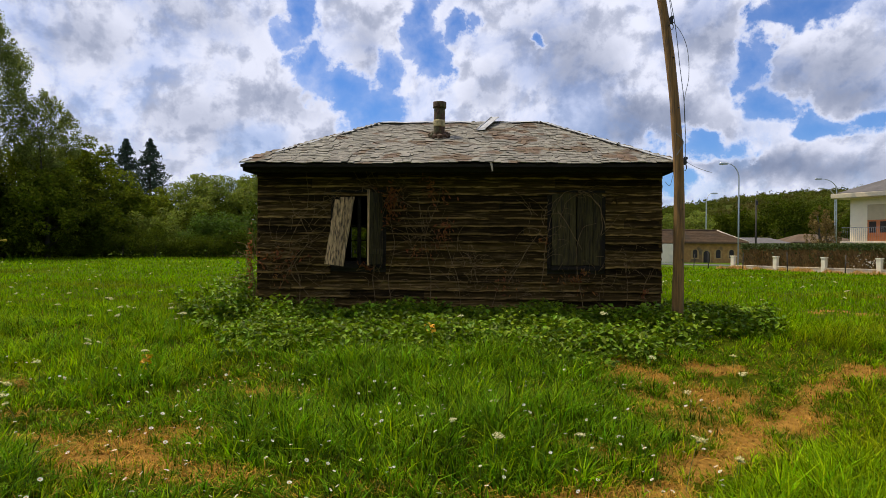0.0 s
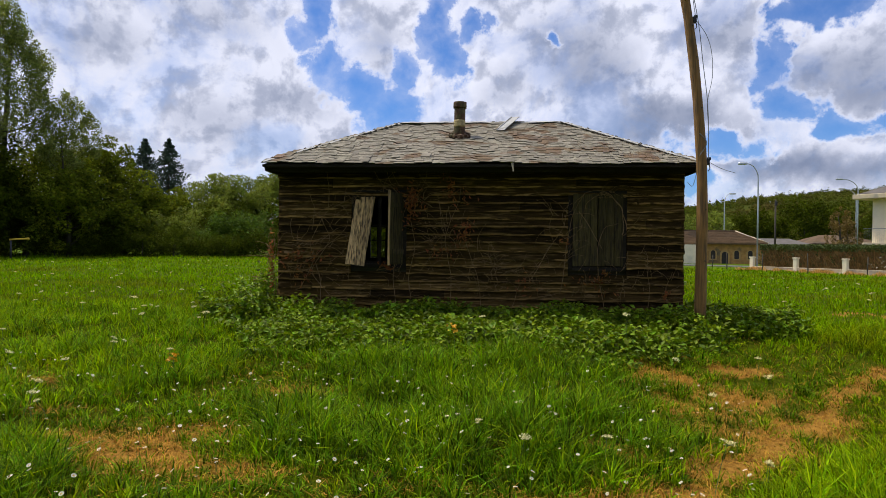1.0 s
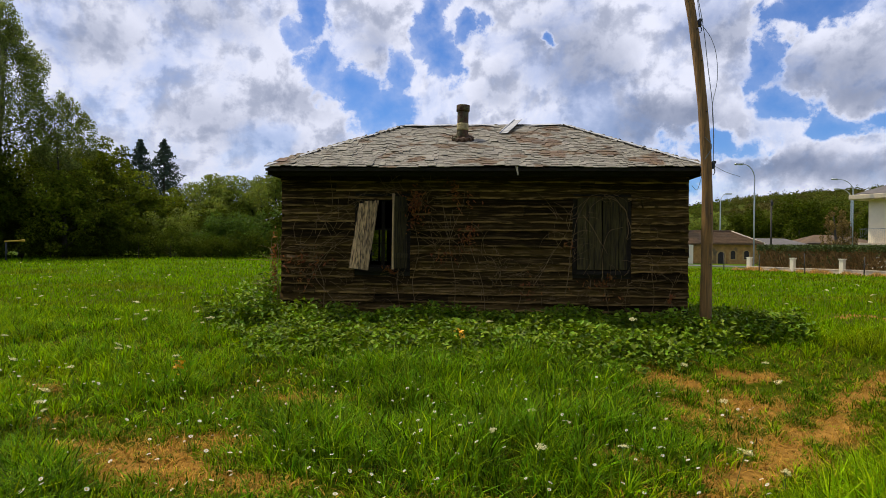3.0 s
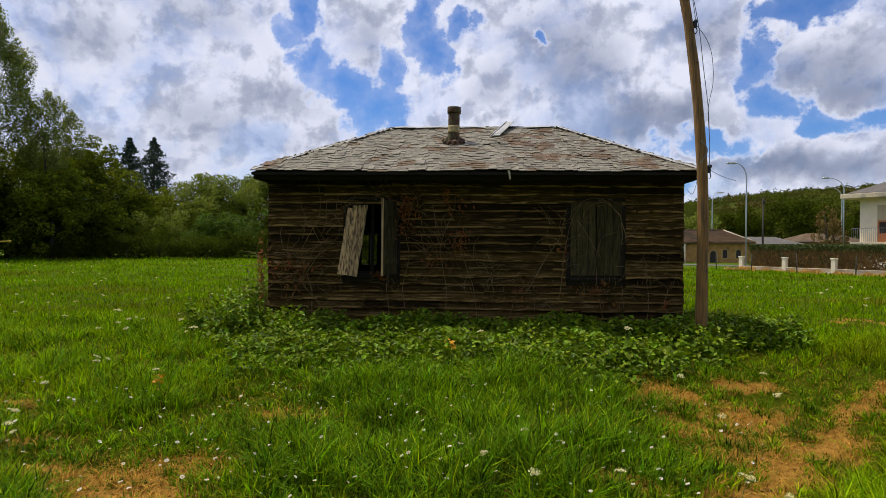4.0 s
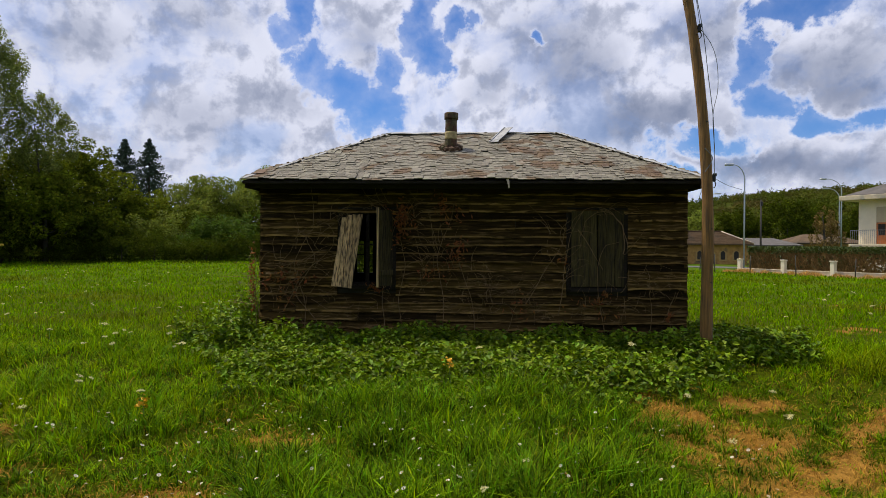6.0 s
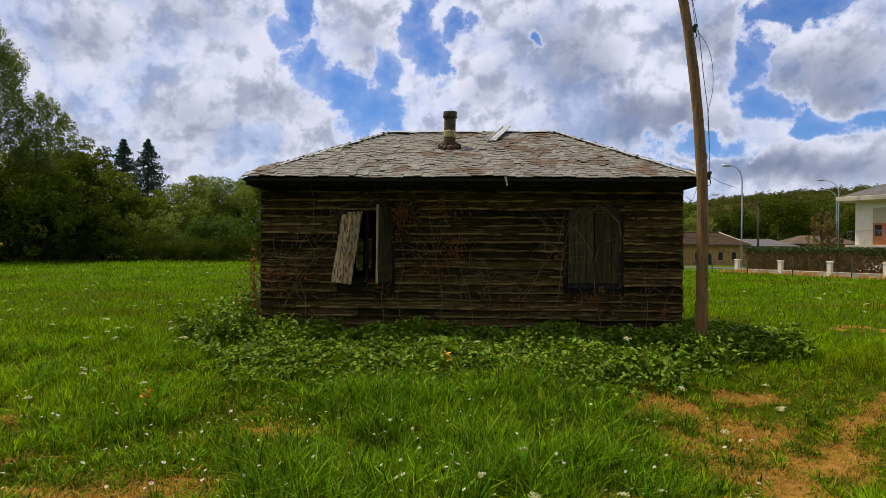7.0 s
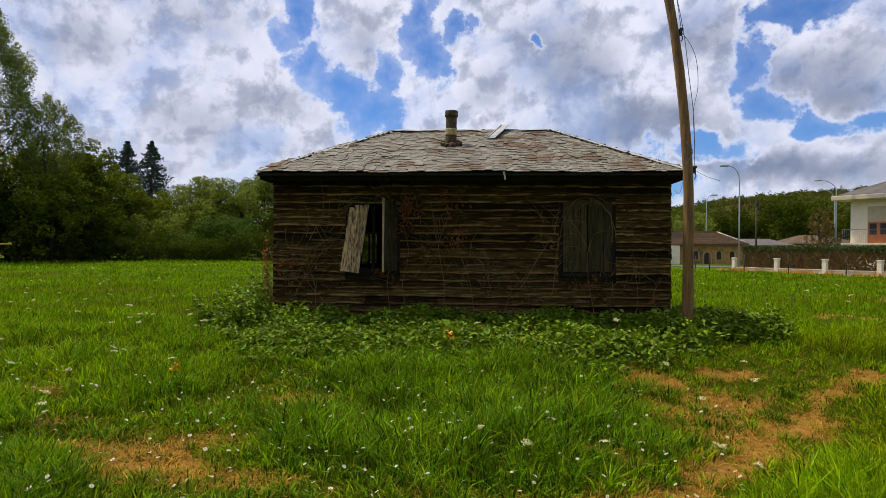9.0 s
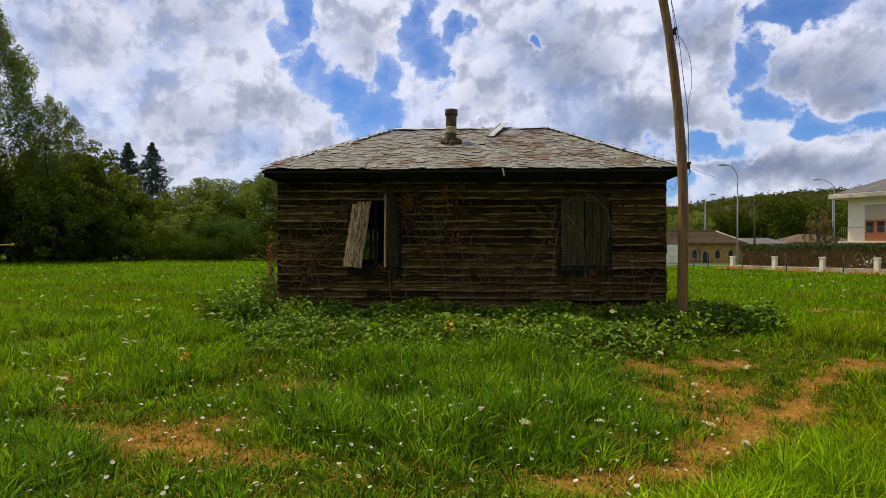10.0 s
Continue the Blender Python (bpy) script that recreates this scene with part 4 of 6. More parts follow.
def tree(name, x, y, height, radius, label, leaf, size, leaves, seed, crown=(0.25, 1.0), squash=1.0, clumps=60, shape="round", trunk=0.22, group="", z=None):
    """Trunk and limbs, and a crown of many leaves gathered in uneven clumps with gaps between."""
    r = np.random.default_rng(seed)
    gz = float(ground_z(x, y)) if z is None else z
    ob = thing(name, (x, y, gz), label, "bush" if "bush" in name or "shrub" in name else "tree", group)
    (v, f), ends = limbs((x, y, gz - 0.2), height * 0.86, radius, 12, r, start=max(0.12, crown[0]), trunk=trunk)
    array_part("trunk", v, f, M_BARK, ob, smooth=True)
    h0, h1 = height * crown[0], height * crown[1]
    u = r.normal(size=(clumps, 3))
    u /= np.linalg.norm(u, axis=1)[:, None]
    rad = r.uniform(0.35, 1.0, clumps) ** 0.5
    zc = (u[:, 2] * rad * 0.5 + 0.5)
    if shape == "round":
        wide = np.ones(clumps)
    elif shape == "tall":
        wide = np.interp(zc, [0, 0.3, 0.7, 1.0], [0.9, 1.1, 0.85, 0.5])
    else:
        wide = np.interp(zc, [0, 0.5, 1.0], [1.25, 1.0, 0.7])
    C = np.stack([x + u[:, 0] * rad * radius * wide, y + u[:, 1] * rad * radius * wide * squash, gz + h0 + zc * (h1 - h0)], 1)
    if shape == "broad":
        C[:, 2] += 0.05 * height * r.normal(size=len(C))
    C = np.concatenate([C, ends[ends[:, 2] > gz + h0 * 0.8]])
    cs = radius * r.uniform(0.13, 0.34, len(C)) * (0.55 if shape == "tall" else 1.0)
    which = r.choice(len(C), leaves, p=cs ** 1.5 / (cs ** 1.5).sum())
    o = r.normal(size=(leaves, 3))
    o /= np.linalg.norm(o, axis=1)[:, None]
    o *= r.uniform(0.2, 1.0, leaves)[:, None] ** 0.45
    o[:, 2] *= 1.5 if shape == "tall" else 0.8
    pts = C[which] + o * cs[which][:, None]
    pts[:, 2] = np.maximum(pts[:, 2], gz + 0.1)
    lv, lf = leaf_quads(pts, size, up=0.4, narrow=0.62, r=r)
    array_part("crown", lv, lf, leaf, ob)
    return ob


def spruce(x, y, height, radius, seed):
    r = np.random.default_rng(seed)
    gz = float(ground_z(x, y))
    ob = thing("spruce_tree", (x, y, gz), "tall dark conical spruce with drooping branches", "tree", "spruces behind the thicket")
    v, f = tube_arrays([(x, y, gz - 0.2), (x, y, gz + height * 0.5), (x, y, gz + height)], [0.3, 0.17, 0.02], 8)
    array_part("trunk", v, f, M_BARK, ob, smooth=True)
    pts = []
    for k in range(34):
        f = k / 33
        z = gz + height * (0.12 + 0.88 * f)
        rr = radius * (1 - f) ** 0.85 + 0.12
        n = int(9 + 7 * (1 - f))
        for i in range(n):
            a = r.uniform(0, 2 * math.pi)
            ln = rr * r.uniform(0.65, 1.12)
            t = r.uniform(0.1, 1, 28)
            p = np.stack([x + np.cos(a) * ln * t, y + np.sin(a) * ln * t, z - 0.28 * ln * t + 0.1 * ln * t ** 2 * 2], 1)
            pts.append(p + r.normal(size=p.shape) * 0.07 * (1 + rr * 0.25))
    lv, lf = leaf_quads(np.concatenate(pts), 0.38, up=0.2, narrow=0.35, r=r)
    array_part("crown", lv, lf, M_LEAF_SPRUCE, ob)


def build_trees():
    # poplars at the edge of the field
    tree("poplar_tree", -34.4, 31.0, 18.0, 3.2, "tall poplar with loose shimmering foliage", M_LEAF, 0.15, 34000, 21, crown=(0.42, 1.0), clumps=240, shape="tall", trunk=0.3, group="poplars")
    tree("poplar_tree", -30.6, 32.5, 12.0, 2.2, "shorter poplar with loose thin foliage", M_LEAF, 0.14, 13000, 22, crown=(0.5, 1.0), clumps=120, shape="tall", trunk=0.12, group="poplars")
    # the dark thicket
    for i, (x, y, h, rad, leaf, n) in enumerate([(-35, 36, 8.5, 5.0, M_LEAF_LIT, 17000), (-31.2, 38.5, 9.0, 3.3, M_LEAF_LIT, 15000), (-27.8, 40.5, 5.4, 2.8, M_LEAF_LIT, 10000),
                                                 (-34.2, 29.0, 7.6, 3.4, M_LEAF_DARK, 12000), (-29.6, 31.4, 6.6, 2.6, M_LEAF_LIT, 10000), (-38, 31, 7.0, 4.0, M_LEAF_DARK, 10000), (-32.5, 31, 4.2, 3.2, M_LEAF_DARK, 9000), (-28.5, 34.5, 4.0, 3.0, M_LEAF_DARK, 9000)]):
        tree("thicket_tree", x, y, h, rad, "dense dark broadleaf tree in the thicket", leaf, 0.22, int(n * 1.35), 30 + i, crown=(0.02, 1.0), clumps=60, shape="broad", group="thicket")
    for i, (x, y, h, rad, n) in enumerate([(-28.0, 50, 7.6, 3.4, 12000), (-24.6, 48, 7.0, 3.0, 11000), (-21.0, 50, 8.3, 3.6, 13000), (-17.0, 50, 7.4, 3.6, 11000), (-25.5, 56, 8.2, 2.4, 7000), (-12.0, 52, 7.4, 3.8, 5000),
                                           (-6.5, 54, 7.0, 4.0, 3000)]):
        tree("willow_tree", x, y, h, rad, "rounded grey-green willow behind the meadow", M_LEAF_OLIVE, 0.21, int(n * 1.25), 50 + i, crown=(0.03, 1.0), clumps=55, shape="broad", group="willows")
    for i, (x, y, h, rad, leaf, n) in enumerate([(-20.3, 38.5, 2.9, 3.0, M_BUSH, 10000), (-25.6, 38.5, 3.0, 2.2, M_LEAF_OLIVE, 6000), (-23.0, 42, 3.6, 2.6, M_LEAF_DARK, 8000), (-16.0, 41, 3.6, 3.0, M_LEAF_DARK, 8000),
                                                 (-29.8, 33.2, 2.4, 1.8, M_LEAF_DARK, 5000), (-10.5, 43, 4.2, 3.4, M_LEAF_DARK, 6000), (-4, 44, 4.2, 3.6, M_LEAF_DARK, 5000)]):
        tree("bush", x, y, h, rad, "low leafy bush at the edge of the meadow", leaf, 0.17, int(n * 1.3), 70 + i, crown=(0.0, 1.0), clumps=40, shape="broad", trunk=0.08, group="field bushes")
    tree("elder_bush", -3.6, 9.0, 2.8, 1.7, "dark elder bush behind the hut", M_LEAF_DARK, 0.14, 6000, 99, crown=(0.0, 1.0), clumps=40, shape="broad", trunk=0.06)
    # bushes added to close the bright gap below the crowns and darken it
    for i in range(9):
        tree("undergrowth_bush", -42 + i * 4.4, 46.5 + (i % 3), 3.4, 3.2, "dark bush added to darken the gap below the trees", M_LEAF_DARK, 0.36, 2200, 90 + i, crown=(0.0, 0.9), clumps=40, shape="broad", trunk=0.06, group="undergrowth")
    # unseen trees added to keep low sky light off the hut's upper wall
    for i in range(8):
        tree("field_tree", -30 + i * 8.5, -27.0 - (i % 3) * 2.5, 13.0 + (i % 4), 5.5, "broad dark unseen tree added to block the low sky", M_LEAF_DARK, 0.65, 3500, 160 + i, crown=(0.03, 1.0), clumps=60, shape="broad", group="trees behind the meadow")
    # dark shrubs added in place of the trees' shade on the grass
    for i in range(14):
        tree("edge_shrub", -35.5 + i * 1.75, 29.0 + 0.62 * i + 0.5 * (i % 3), 1.1 + 0.35 * (i % 4), 1.5, "low dark shrub added for the tree shade at the thicket's foot", M_LEAF_DARK, 0.13, 2600, 190 + i, crown=(0.0, 1.0), clumps=30, shape="broad", trunk=0.04, group="shrubs at the field edge")
    spruce(-46.9, 71.0, 14.4, 5.6, 81)
    spruce(-43.6, 71.0, 14.4, 6.0, 82)


def build_hill():
    xs = np.linspace(-500, 700, 120)
    ridge_x = np.array([-500, -60, 20, 112, 150, 190, 250, 330, 700])
    ridge_z = np.array([6, 9, 20, 26, 32, 35, 38, 40, 44.0])
    ts = np.linspace(0, 1, 14)
    X, T = np.meshgrid(xs, ts)
    H = np.interp(X, ridge_x, ridge_z)
    Y = 190 + 210 * T + 15 * np.sin(X * 0.02)
    Z = H * smooth(-0.05, 1.0, T) + 1.2 * np.sin(X * 0.11) * T - 1.0
    w = len(xs)
    i, j = np.meshgrid(np.arange(len(ts) - 1), np.arange(w - 1), indexing="ij")
    F = np.stack([i * w + j, i * w + j + 1, (i + 1) * w + j + 1, (i + 1) * w + j], -1).reshape(-1, 4)
    hill = array_part("hill", np.stack([X, Y, Z], -1).reshape(-1, 3), F, M_LEAF_DARK, smooth=True)
    tagged(hill, "wooded hill behind the village", "hill", kind="structure")
    r = np.random.default_rng(9)
    n = 5200
    cx, ct = r.uniform(60, 330, n), r.uniform(0, 1.0, n) ** 0.8
    cz = np.interp(cx, ridge_x, ridge_z) * smooth(-0.05, 1.0, ct) - 1.0
    cy = 190 + 210 * ct + 15 * np.sin(cx * 0.02)
    keep = (cx - 0.5) / (cy + 11) < 0.75
    cx, cy, cz = cx[keep], cy[keep], cz[keep]
    tall = (ct[keep] > 0.9) & (r.random(len(cx)) < 0.5)
    n = len(cx)
    rad = r.uniform(1.2, 2.7, n)
    k = 36
    o = r.normal(size=(n, k, 3))
    o /= np.linalg.norm(o, axis=2)[:, :, None]
    o[:, :, 2] = np.abs(o[:, :, 2]) * np.where(tall, 1.8, 1.25)[:, None]
    o[:, :, :2] *= np.where(tall, 0.6, 1.0)[:, None, None]
    pts = np.stack([cx, cy, cz], 1)[:, None] + o * rad[:, None, None] * r.uniform(0.7, 1.05, (n, k, 1))
    v, f = leaf_quads(pts.reshape(-1, 3), 0.9, up=0.6, narrow=0.75, r=r)
    tagged(array_part("hill_woods", v, f, M_LEAF_HILL), "mixed green woods covering the hill", "woods", kind="stuff")


build_trees()
build_hill()
for i, (x, y, h, rad, leaf) in enumerate([(51.0, 102, 9.6, 5.6, M_LEAF_DARK), (44.5, 106, 8.0, 4.2, M_LEAF_DARK), (57.0, 106, 9.0, 4.5, M_LEAF_DARK), (38.5, 110, 6.5, 4.0, M_LEAF_OLIVE), (62.5, 100, 8.0, 4.0, M_LEAF_DARK), (33.5, 115, 6.8, 4.0, M_LEAF_OLIVE)]):
    tree("village_tree", x, y, h, rad, "large rounded broadleaf tree among the village roofs", leaf, 0.37, 8000, 120 + i, crown=(0.05, 1.0), clumps=50, shape="broad", group="village trees")
for i, (x, y, h, rad) in enumerate([(36.4, 61, 6.2, 1.5), (37.9, 62.5, 5.0, 1.3)]):
    tree("garden_tree", x, y, h, rad, "thin brownish garden tree behind the hedge", M_TWIGTREE, 0.14, 3600, 140 + i, crown=(0.1, 1.0), clumps=60, shape="tall", group="garden trees")

# ---- the village edge ----
def build_boundary():
    wall = thing("boundary_wall", (20, 30, -0.45), "low pale boundary wall with square white posts", "wall")
    a, b = Vector((17.31, 34.01, 0)), Vector((22.39, 26.33, 0))
    d = (b - a) / 3
    ang = math.atan2(d.y, d.x)
    for i in range(-0, 7):
        c = a + d * i
        m = Matrix.Translation((c.x, c.y, 0)) @ Matrix.Rotation(ang, 4, "Z")
        bm = boxed(-0.13, 0.13, -0.13, 0.13, -0.5, 0.62, bevel=0.015)
        box(bm, -0.165, 0.165, -0.165, 0.165, 0.62, 0.69, bevel=0.015)
        bmesh.ops.transform(bm, matrix=m, verts=bm.verts)
        part("post", bm, M_RENDER, wall, "white concrete post")
        if i < 6:
            bm = boxed(0.13, d.length - 0.13, -0.1, 0.1, -0.5, 0.0, bevel=0.01)
            box(bm, 0.13, d.length - 0.13, -0.12, 0.12, 0.0, 0.06, bevel=0.01)
            bmesh.ops.transform(bm, matrix=m, verts=bm.verts)
            part("wall_panel", bm, M_CONCRETE, wall, "low stained concrete panel")
    # hedge behind it
    hedge = thing("hedge", (22, 31, -0.4), "clipped hedge, green on top with bare brown twigs below", "hedge")
    r = np.random.default_rng(3)
    side = Vector((-d.y, d.x, 0)).normalized()
    if side.y < 0:
        side = -side

    def fill(n, lo, hi, depth):
        s, q, z = r.uniform(-0.03, 6.2, n), r.uniform(0, depth, n), r.uniform(lo, hi, n)
        return np.stack([a.x + d.x * s + side.x * (0.7 + q), a.y + d.y * s + side.y * (0.7 + q), z], 1)

    v, f = leaf_quads(np.concatenate([fill(14000, 1.12, 1.52, 1.3), fill(2500, 0.2, 1.3, 0.5)]), 0.15, up=0.3, r=r)
    array_part("green_top", v, f, M_HEDGE, hedge)
    items = []
    for _ in range(3600):
        s, q, z = r.uniform(0, 6.2), r.uniform(0, 0.5), r.uniform(-0.4, 0.7)
        p = np.array([a.x + d.x * s + side.x * (0.7 + q), a.y + d.y * s + side.y * (0.7 + q), z])
        e = p + np.array([r.normal() * 0.25, r.normal() * 0.15, r.uniform(0.3, 0.8)])
        e[2] = min(e[2], 1.3)
        items.append(tube_arrays([p, (p + e) / 2 + r.normal(size=3) * 0.05, e], [0.016, 0.012, 0.006], 3))
    v, f = join_arrays(items)
    array_part("bare_understorey", v, f, M_HEDGE_BARE, hedge)
    q = r.normal(size=(70, 3)) * (0.45, 0.45, 0.2)
    c = a + d * 2.75 + side * 0.55
    q = q + (c.x, c.y, 0.42)
    v, f = leaf_quads(q, 0.11, up=0.8, r=r)
    tagged(array_part("white_blossom", v, f, M_WHITE, hedge, "sprays of white blossom"), kind="stuff")
    bm = boxed(0, d.length * 6.2, 0.95, 1.7, -0.7, 1.25)
    bmesh.ops.transform(bm, matrix=Matrix.Translation((a.x, a.y, 0)) @ Matrix.Rotation(ang, 4, "Z"), verts=bm.verts)
    part("dense_core", bm, M_HEDGE_BARE, hedge)


def roof_mesh(x0, x1, y0, y1, z0, z1, hip, over=0.4, thick=0.15):
    """A hip roof over a plan rectangle, ridge along x."""
    bm = bmesh.new()
    ym = (y0 + y1) / 2
    x0, x1, y0, y1 = x0 - over, x1 + over, y0 - over, y1 + over
    lo = [bm.verts.new((x, y, z0)) for x, y in ((x0, y0), (x1, y0), (x1, y1), (x0, y1))]
    mid = [bm.verts.new((x, y, z0 + thick)) for x, y in ((x0, y0), (x1, y0), (x1, y1), (x0, y1))]
    ra, rb = bm.verts.new((x0 + hip, ym, z1)), bm.verts.new((x1 - hip, ym, z1))
    bm.faces.new(lo[::-1])
    for i in range(4):
        bm.faces.new((lo[i], lo[(i + 1) % 4], mid[(i + 1) % 4], mid[i]))
    bm.faces.new((mid[0], mid[1], rb, ra))
    bm.faces.new((mid[2], mid[3], ra, rb))
    bm.faces.new((mid[1], mid[2], rb))
    bm.faces.new((mid[3], mid[0], ra))
    return bm


def arched(bm, x, y, z0, w, h, proud):
    """An arched panel in the wall plane y, seen from -y."""
    pts = [(x - w / 2, z0), (x + w / 2, z0)] + [(x + w / 2 * math.cos(a), z0 + h - w / 2 + w / 2 * math.sin(a)) for a in np.linspace(0, math.pi, 9)]
    fr = [bm.verts.new((p, y - proud, q)) for p, q in pts]
    bk = [bm.verts.new((p, y + 0.1, q)) for p, q in pts]
    bm.faces.new(fr)
    bm.faces.new(bk[::-1])
    n = len(pts)
    for i in range(n):
        bm.faces.new((fr[i], fr[(i + 1) % n], bk[(i + 1) % n], bk[i]))


def build_village():
    barn = thing("stone_barn", (20, 54, -0.5), "long low stone barn with arched windows and tiled roof", "barn")
    part("wall", boxed(8, 24.2, 50.4, 56, -0.6, 1.75), M_STONE, barn)
    barn_roof = part("roof", roof_mesh(8, 24.2, 50.4, 56, 1.65, 2.95, 1.8), M_TILE, barn, "brown tiled roof")
    for k in range(16):
        f = (k + 0.5) / 16
        y, z, cut = 50.0 + f * 3.2, 1.80 + f * 1.15, 1.8 * f
        b = boxed(7.6 + cut, 24.6 - cut, y - 0.05, y + 0.02, z - 0.03, z + 0.022)
        part("tile_course", b, M_TILE, barn_roof)
    tube("hip_tiles", [(24.62, 49.98, 1.83), (23.7, 51.6, 2.40), (22.82, 53.2, 2.98)], 0.055, M_CONCRETE, barn_roof, "pale mortared hip tiles", sides=6)
    tube("ridge_tiles", [(22.82, 53.2, 2.98), (16, 53.2, 2.98), (9.4, 53.2, 2.98)], 0.08, M_TILE, barn_roof, sides=6)
    for x, w in ((19.9, 0.4), (20.95, 0.56), (22.0, 0.4), (23.2, 0.4)):
        b = bmesh.new()
        arched(b, x, 50.4, 0.2 if w < 0.55 else -0.6, w + 0.3, 0.95 if w < 0.55 else 1.75, 0.03)
        surround = part("window_surround", b, M_OCHRE, barn, "pale ochre stone surround")
        b = bmesh.new()
        arched(b, x, 50.34, 0.32 if w < 0.55 else -0.58, w, 0.78 if w < 0.55 else 1.55, 0.0)
        part("dark_window", b, M_DARK, surround)
    part("white_annex", boxed(14.5, 18.1, 49.2, 50.35, -0.6, 1.6), M_RENDER, barn, "white rendered annex wall")
    for x0, x1, y0, y1, z0, z1, hip, m in ((26, 36, 66, 72, 1.6, 2.6, 2.0, M_TILE_LIGHT), (36.5, 44, 67, 74, 1.9, 3.1, 2.5, M_TILE)):
        h = thing("low_house", ((x0 + x1) / 2, (y0 + y1) / 2, -0.5), "distant low house with a tiled hip roof", "house", "village houses")
        part("wall", boxed(x0, x1, y0, y1, -0.6, z0 + 0.02), M_STONE, h)
        part("roof", roof_mesh(x0, x1, y0, y1, z0, z1, hip), m, h)
    # white villa with balcony
    villa = thing("white_villa", (24.7, 33.5, -0.5), "white rendered villa with deep eaves and a balcony", "house")
    vx, vy = 24.7, 33.5
    part("wall", boxed(vx, vx + 11, vy, vy + 9, -0.6, 4.55), M_RENDER, villa)
    part("eave_slab", boxed(vx - 0.8, vx + 12, vy - 0.9, vy + 10, 4.55, 4.86, bevel=0.03), M_CONCRETE, villa, "thick pale concrete eave")
    part("roof", roof_mesh(vx - 0.6, vx + 11.7, vy - 0.6, vy + 9.7, 4.864, 7.4, 6.0, over=0.0, thick=0.05), M_TILE_LIGHT, villa, "grey tiled hip roof")
    part("balcony_slab", boxed(vx - 0.05, vx + 11, vy - 1.1, vy - 0.003, 1.45, 1.7, bevel=0.02), M_CONCRETE, villa)
    x0, x1, z0, z1 = vx + 1.1, vx + 3.7, 1.72, 4.1
    win = part("balcony_window", boxed(x0, x1, vy - 0.03, vy - 0.004, z0, z1), M_DARK, villa, "balcony doors under a half-lowered beige roller blind")
    bm = bmesh.new()
    for q in ((x0 - 0.09, x0, z0, z1 + 0.09), (x1, x1 + 0.09, z0, z1 + 0.09), (x0, x1, z1, z1 + 0.09)):
        box(bm, q[0], q[1], vy - 0.09, vy - 0.005, q[2], q[3])
    part("frame", bm, M_RENDER, win)
    part("roller_blind", boxed(x0, x1, vy - 0.075, vy - 0.034, 3.1, z1, bevel=0.005), M_BLIND, win, "beige roller blind")
    for i in range(4):
        xa = x0 + (x1 - x0) * i / 4
        b = bmesh.new()
        w = (x1 - x0) / 4
        box(b, xa + 0.005, xa + 0.1, vy - 0.07, vy - 0.034, z0, 3.095)
        box(b, xa + w - 0.1, xa + w - 0.005, vy - 0.07, vy - 0.034, z0, 3.095)
        box(b, xa + 0.1, xa + w - 0.1, vy - 0.07, vy - 0.034, z0, z0 + 0.55)
        box(b, xa + 0.1, xa + w - 0.1, vy - 0.07, vy - 0.034, 2.995, 3.095)
        part("door_leaf", b, M_ORANGE, win, "orange varnished door leaf")
    rail = new("railing")
    rail.parent = villa
    rail.location = Vector((vx, vy - 1.0, 1.7)) - world_loc(villa)
    tagged(rail, "thin grey iron balcony railing")
    part("top_rail", boxed(vx, vx + 11, vy - 1.02, vy - 0.98, 2.58, 2.61), M_CABLE, rail)
    for i in range(45):
        x = vx + 0.02 + i * 0.12
        tube("bar", [(x, vy - 1.0, 1.7), (x, vy - 1.0, 2.58)], 0.007, M_CABLE, rail, sides=5)

    villa.rotation_euler = (0, 0, radians(-56))
    villa.location.x -= 0.05

    def lamp(x, y, h, reach, group):
        z = float(ground_z(x, y))
        ob = thing("street_lamp", (x, y, z), "tall galvanised street lamp with a curved arm", "street lamp", group)
        t = np.linspace(0, 1, 8)
        pts = [(x, y, z), (x, y, z + h * 0.5), (x, y, z + h - 1.2)] + [(x + reach * (1 - math.cos(q * math.pi / 2)), y, z + h - 1.2 + 1.2 * math.sin(q * math.pi / 2)) for q in t[1:]]
        tube("post", pts, np.linspace(0.065, 0.03, len(pts)), M_GALV, ob, sides=8)
        s = 1 if reach > 0 else -1
        a, b = sorted((x + reach - 0.05 * s, x + reach + 0.65 * s))
        head = part("lamp_head", boxed(a, b, y - 0.14, y + 0.14, z + h - 0.08, z + h + 0.09, bevel=0.05), M_GALV, ob, "pale grey lamp head")

    lamp(20.72, 42.2, 8.2, -0.9, "street lamps")
    lamp(25.9, 65.6, 7.6, 0.6, "street lamps")
    lamp(38.3, 61.5, 8.9, -1.6, "street lamps")
    lamp(41.5, 68.0, 8.4, -1.3, "street lamps")
    wp = thing("village_pole", (26.27, 52.6, -0.5), "short dark wooden pole among the roofs", "pole")
    tube("shaft", [(26.27, 52.6, -0.5), (26.27, 52.6, 6.0)], [0.1, 0.08], M_BARK, wp)
    part("pole_box", boxed(26.17, 26.37, 52.4, 52.52, 5.4, 5.8, bevel=0.02), M_IRON, wp)
    t = np.linspace(0, 1, 60)
    edge = [np.stack([10 + 50 * t, y + -24.5 * t, ground_z(10 + 50 * t, y - 24.5 * t) + 0.03 - dz], 1) for y, dz in ((45.5, 0.0), (49.0, 0.0), (49.0, 0.2), (45.5, 0.2))]
    strip = np.stack(edge, 1).reshape(-1, 3)
    k = np.arange(59)[:, None] * 4
    quads = np.concatenate([k + np.array([[q, (q + 1) % 4, 4 + (q + 1) % 4, 4 + q]]) for q in range(4)])
    road = array_part("road", strip, quads, M_ASPHALT)
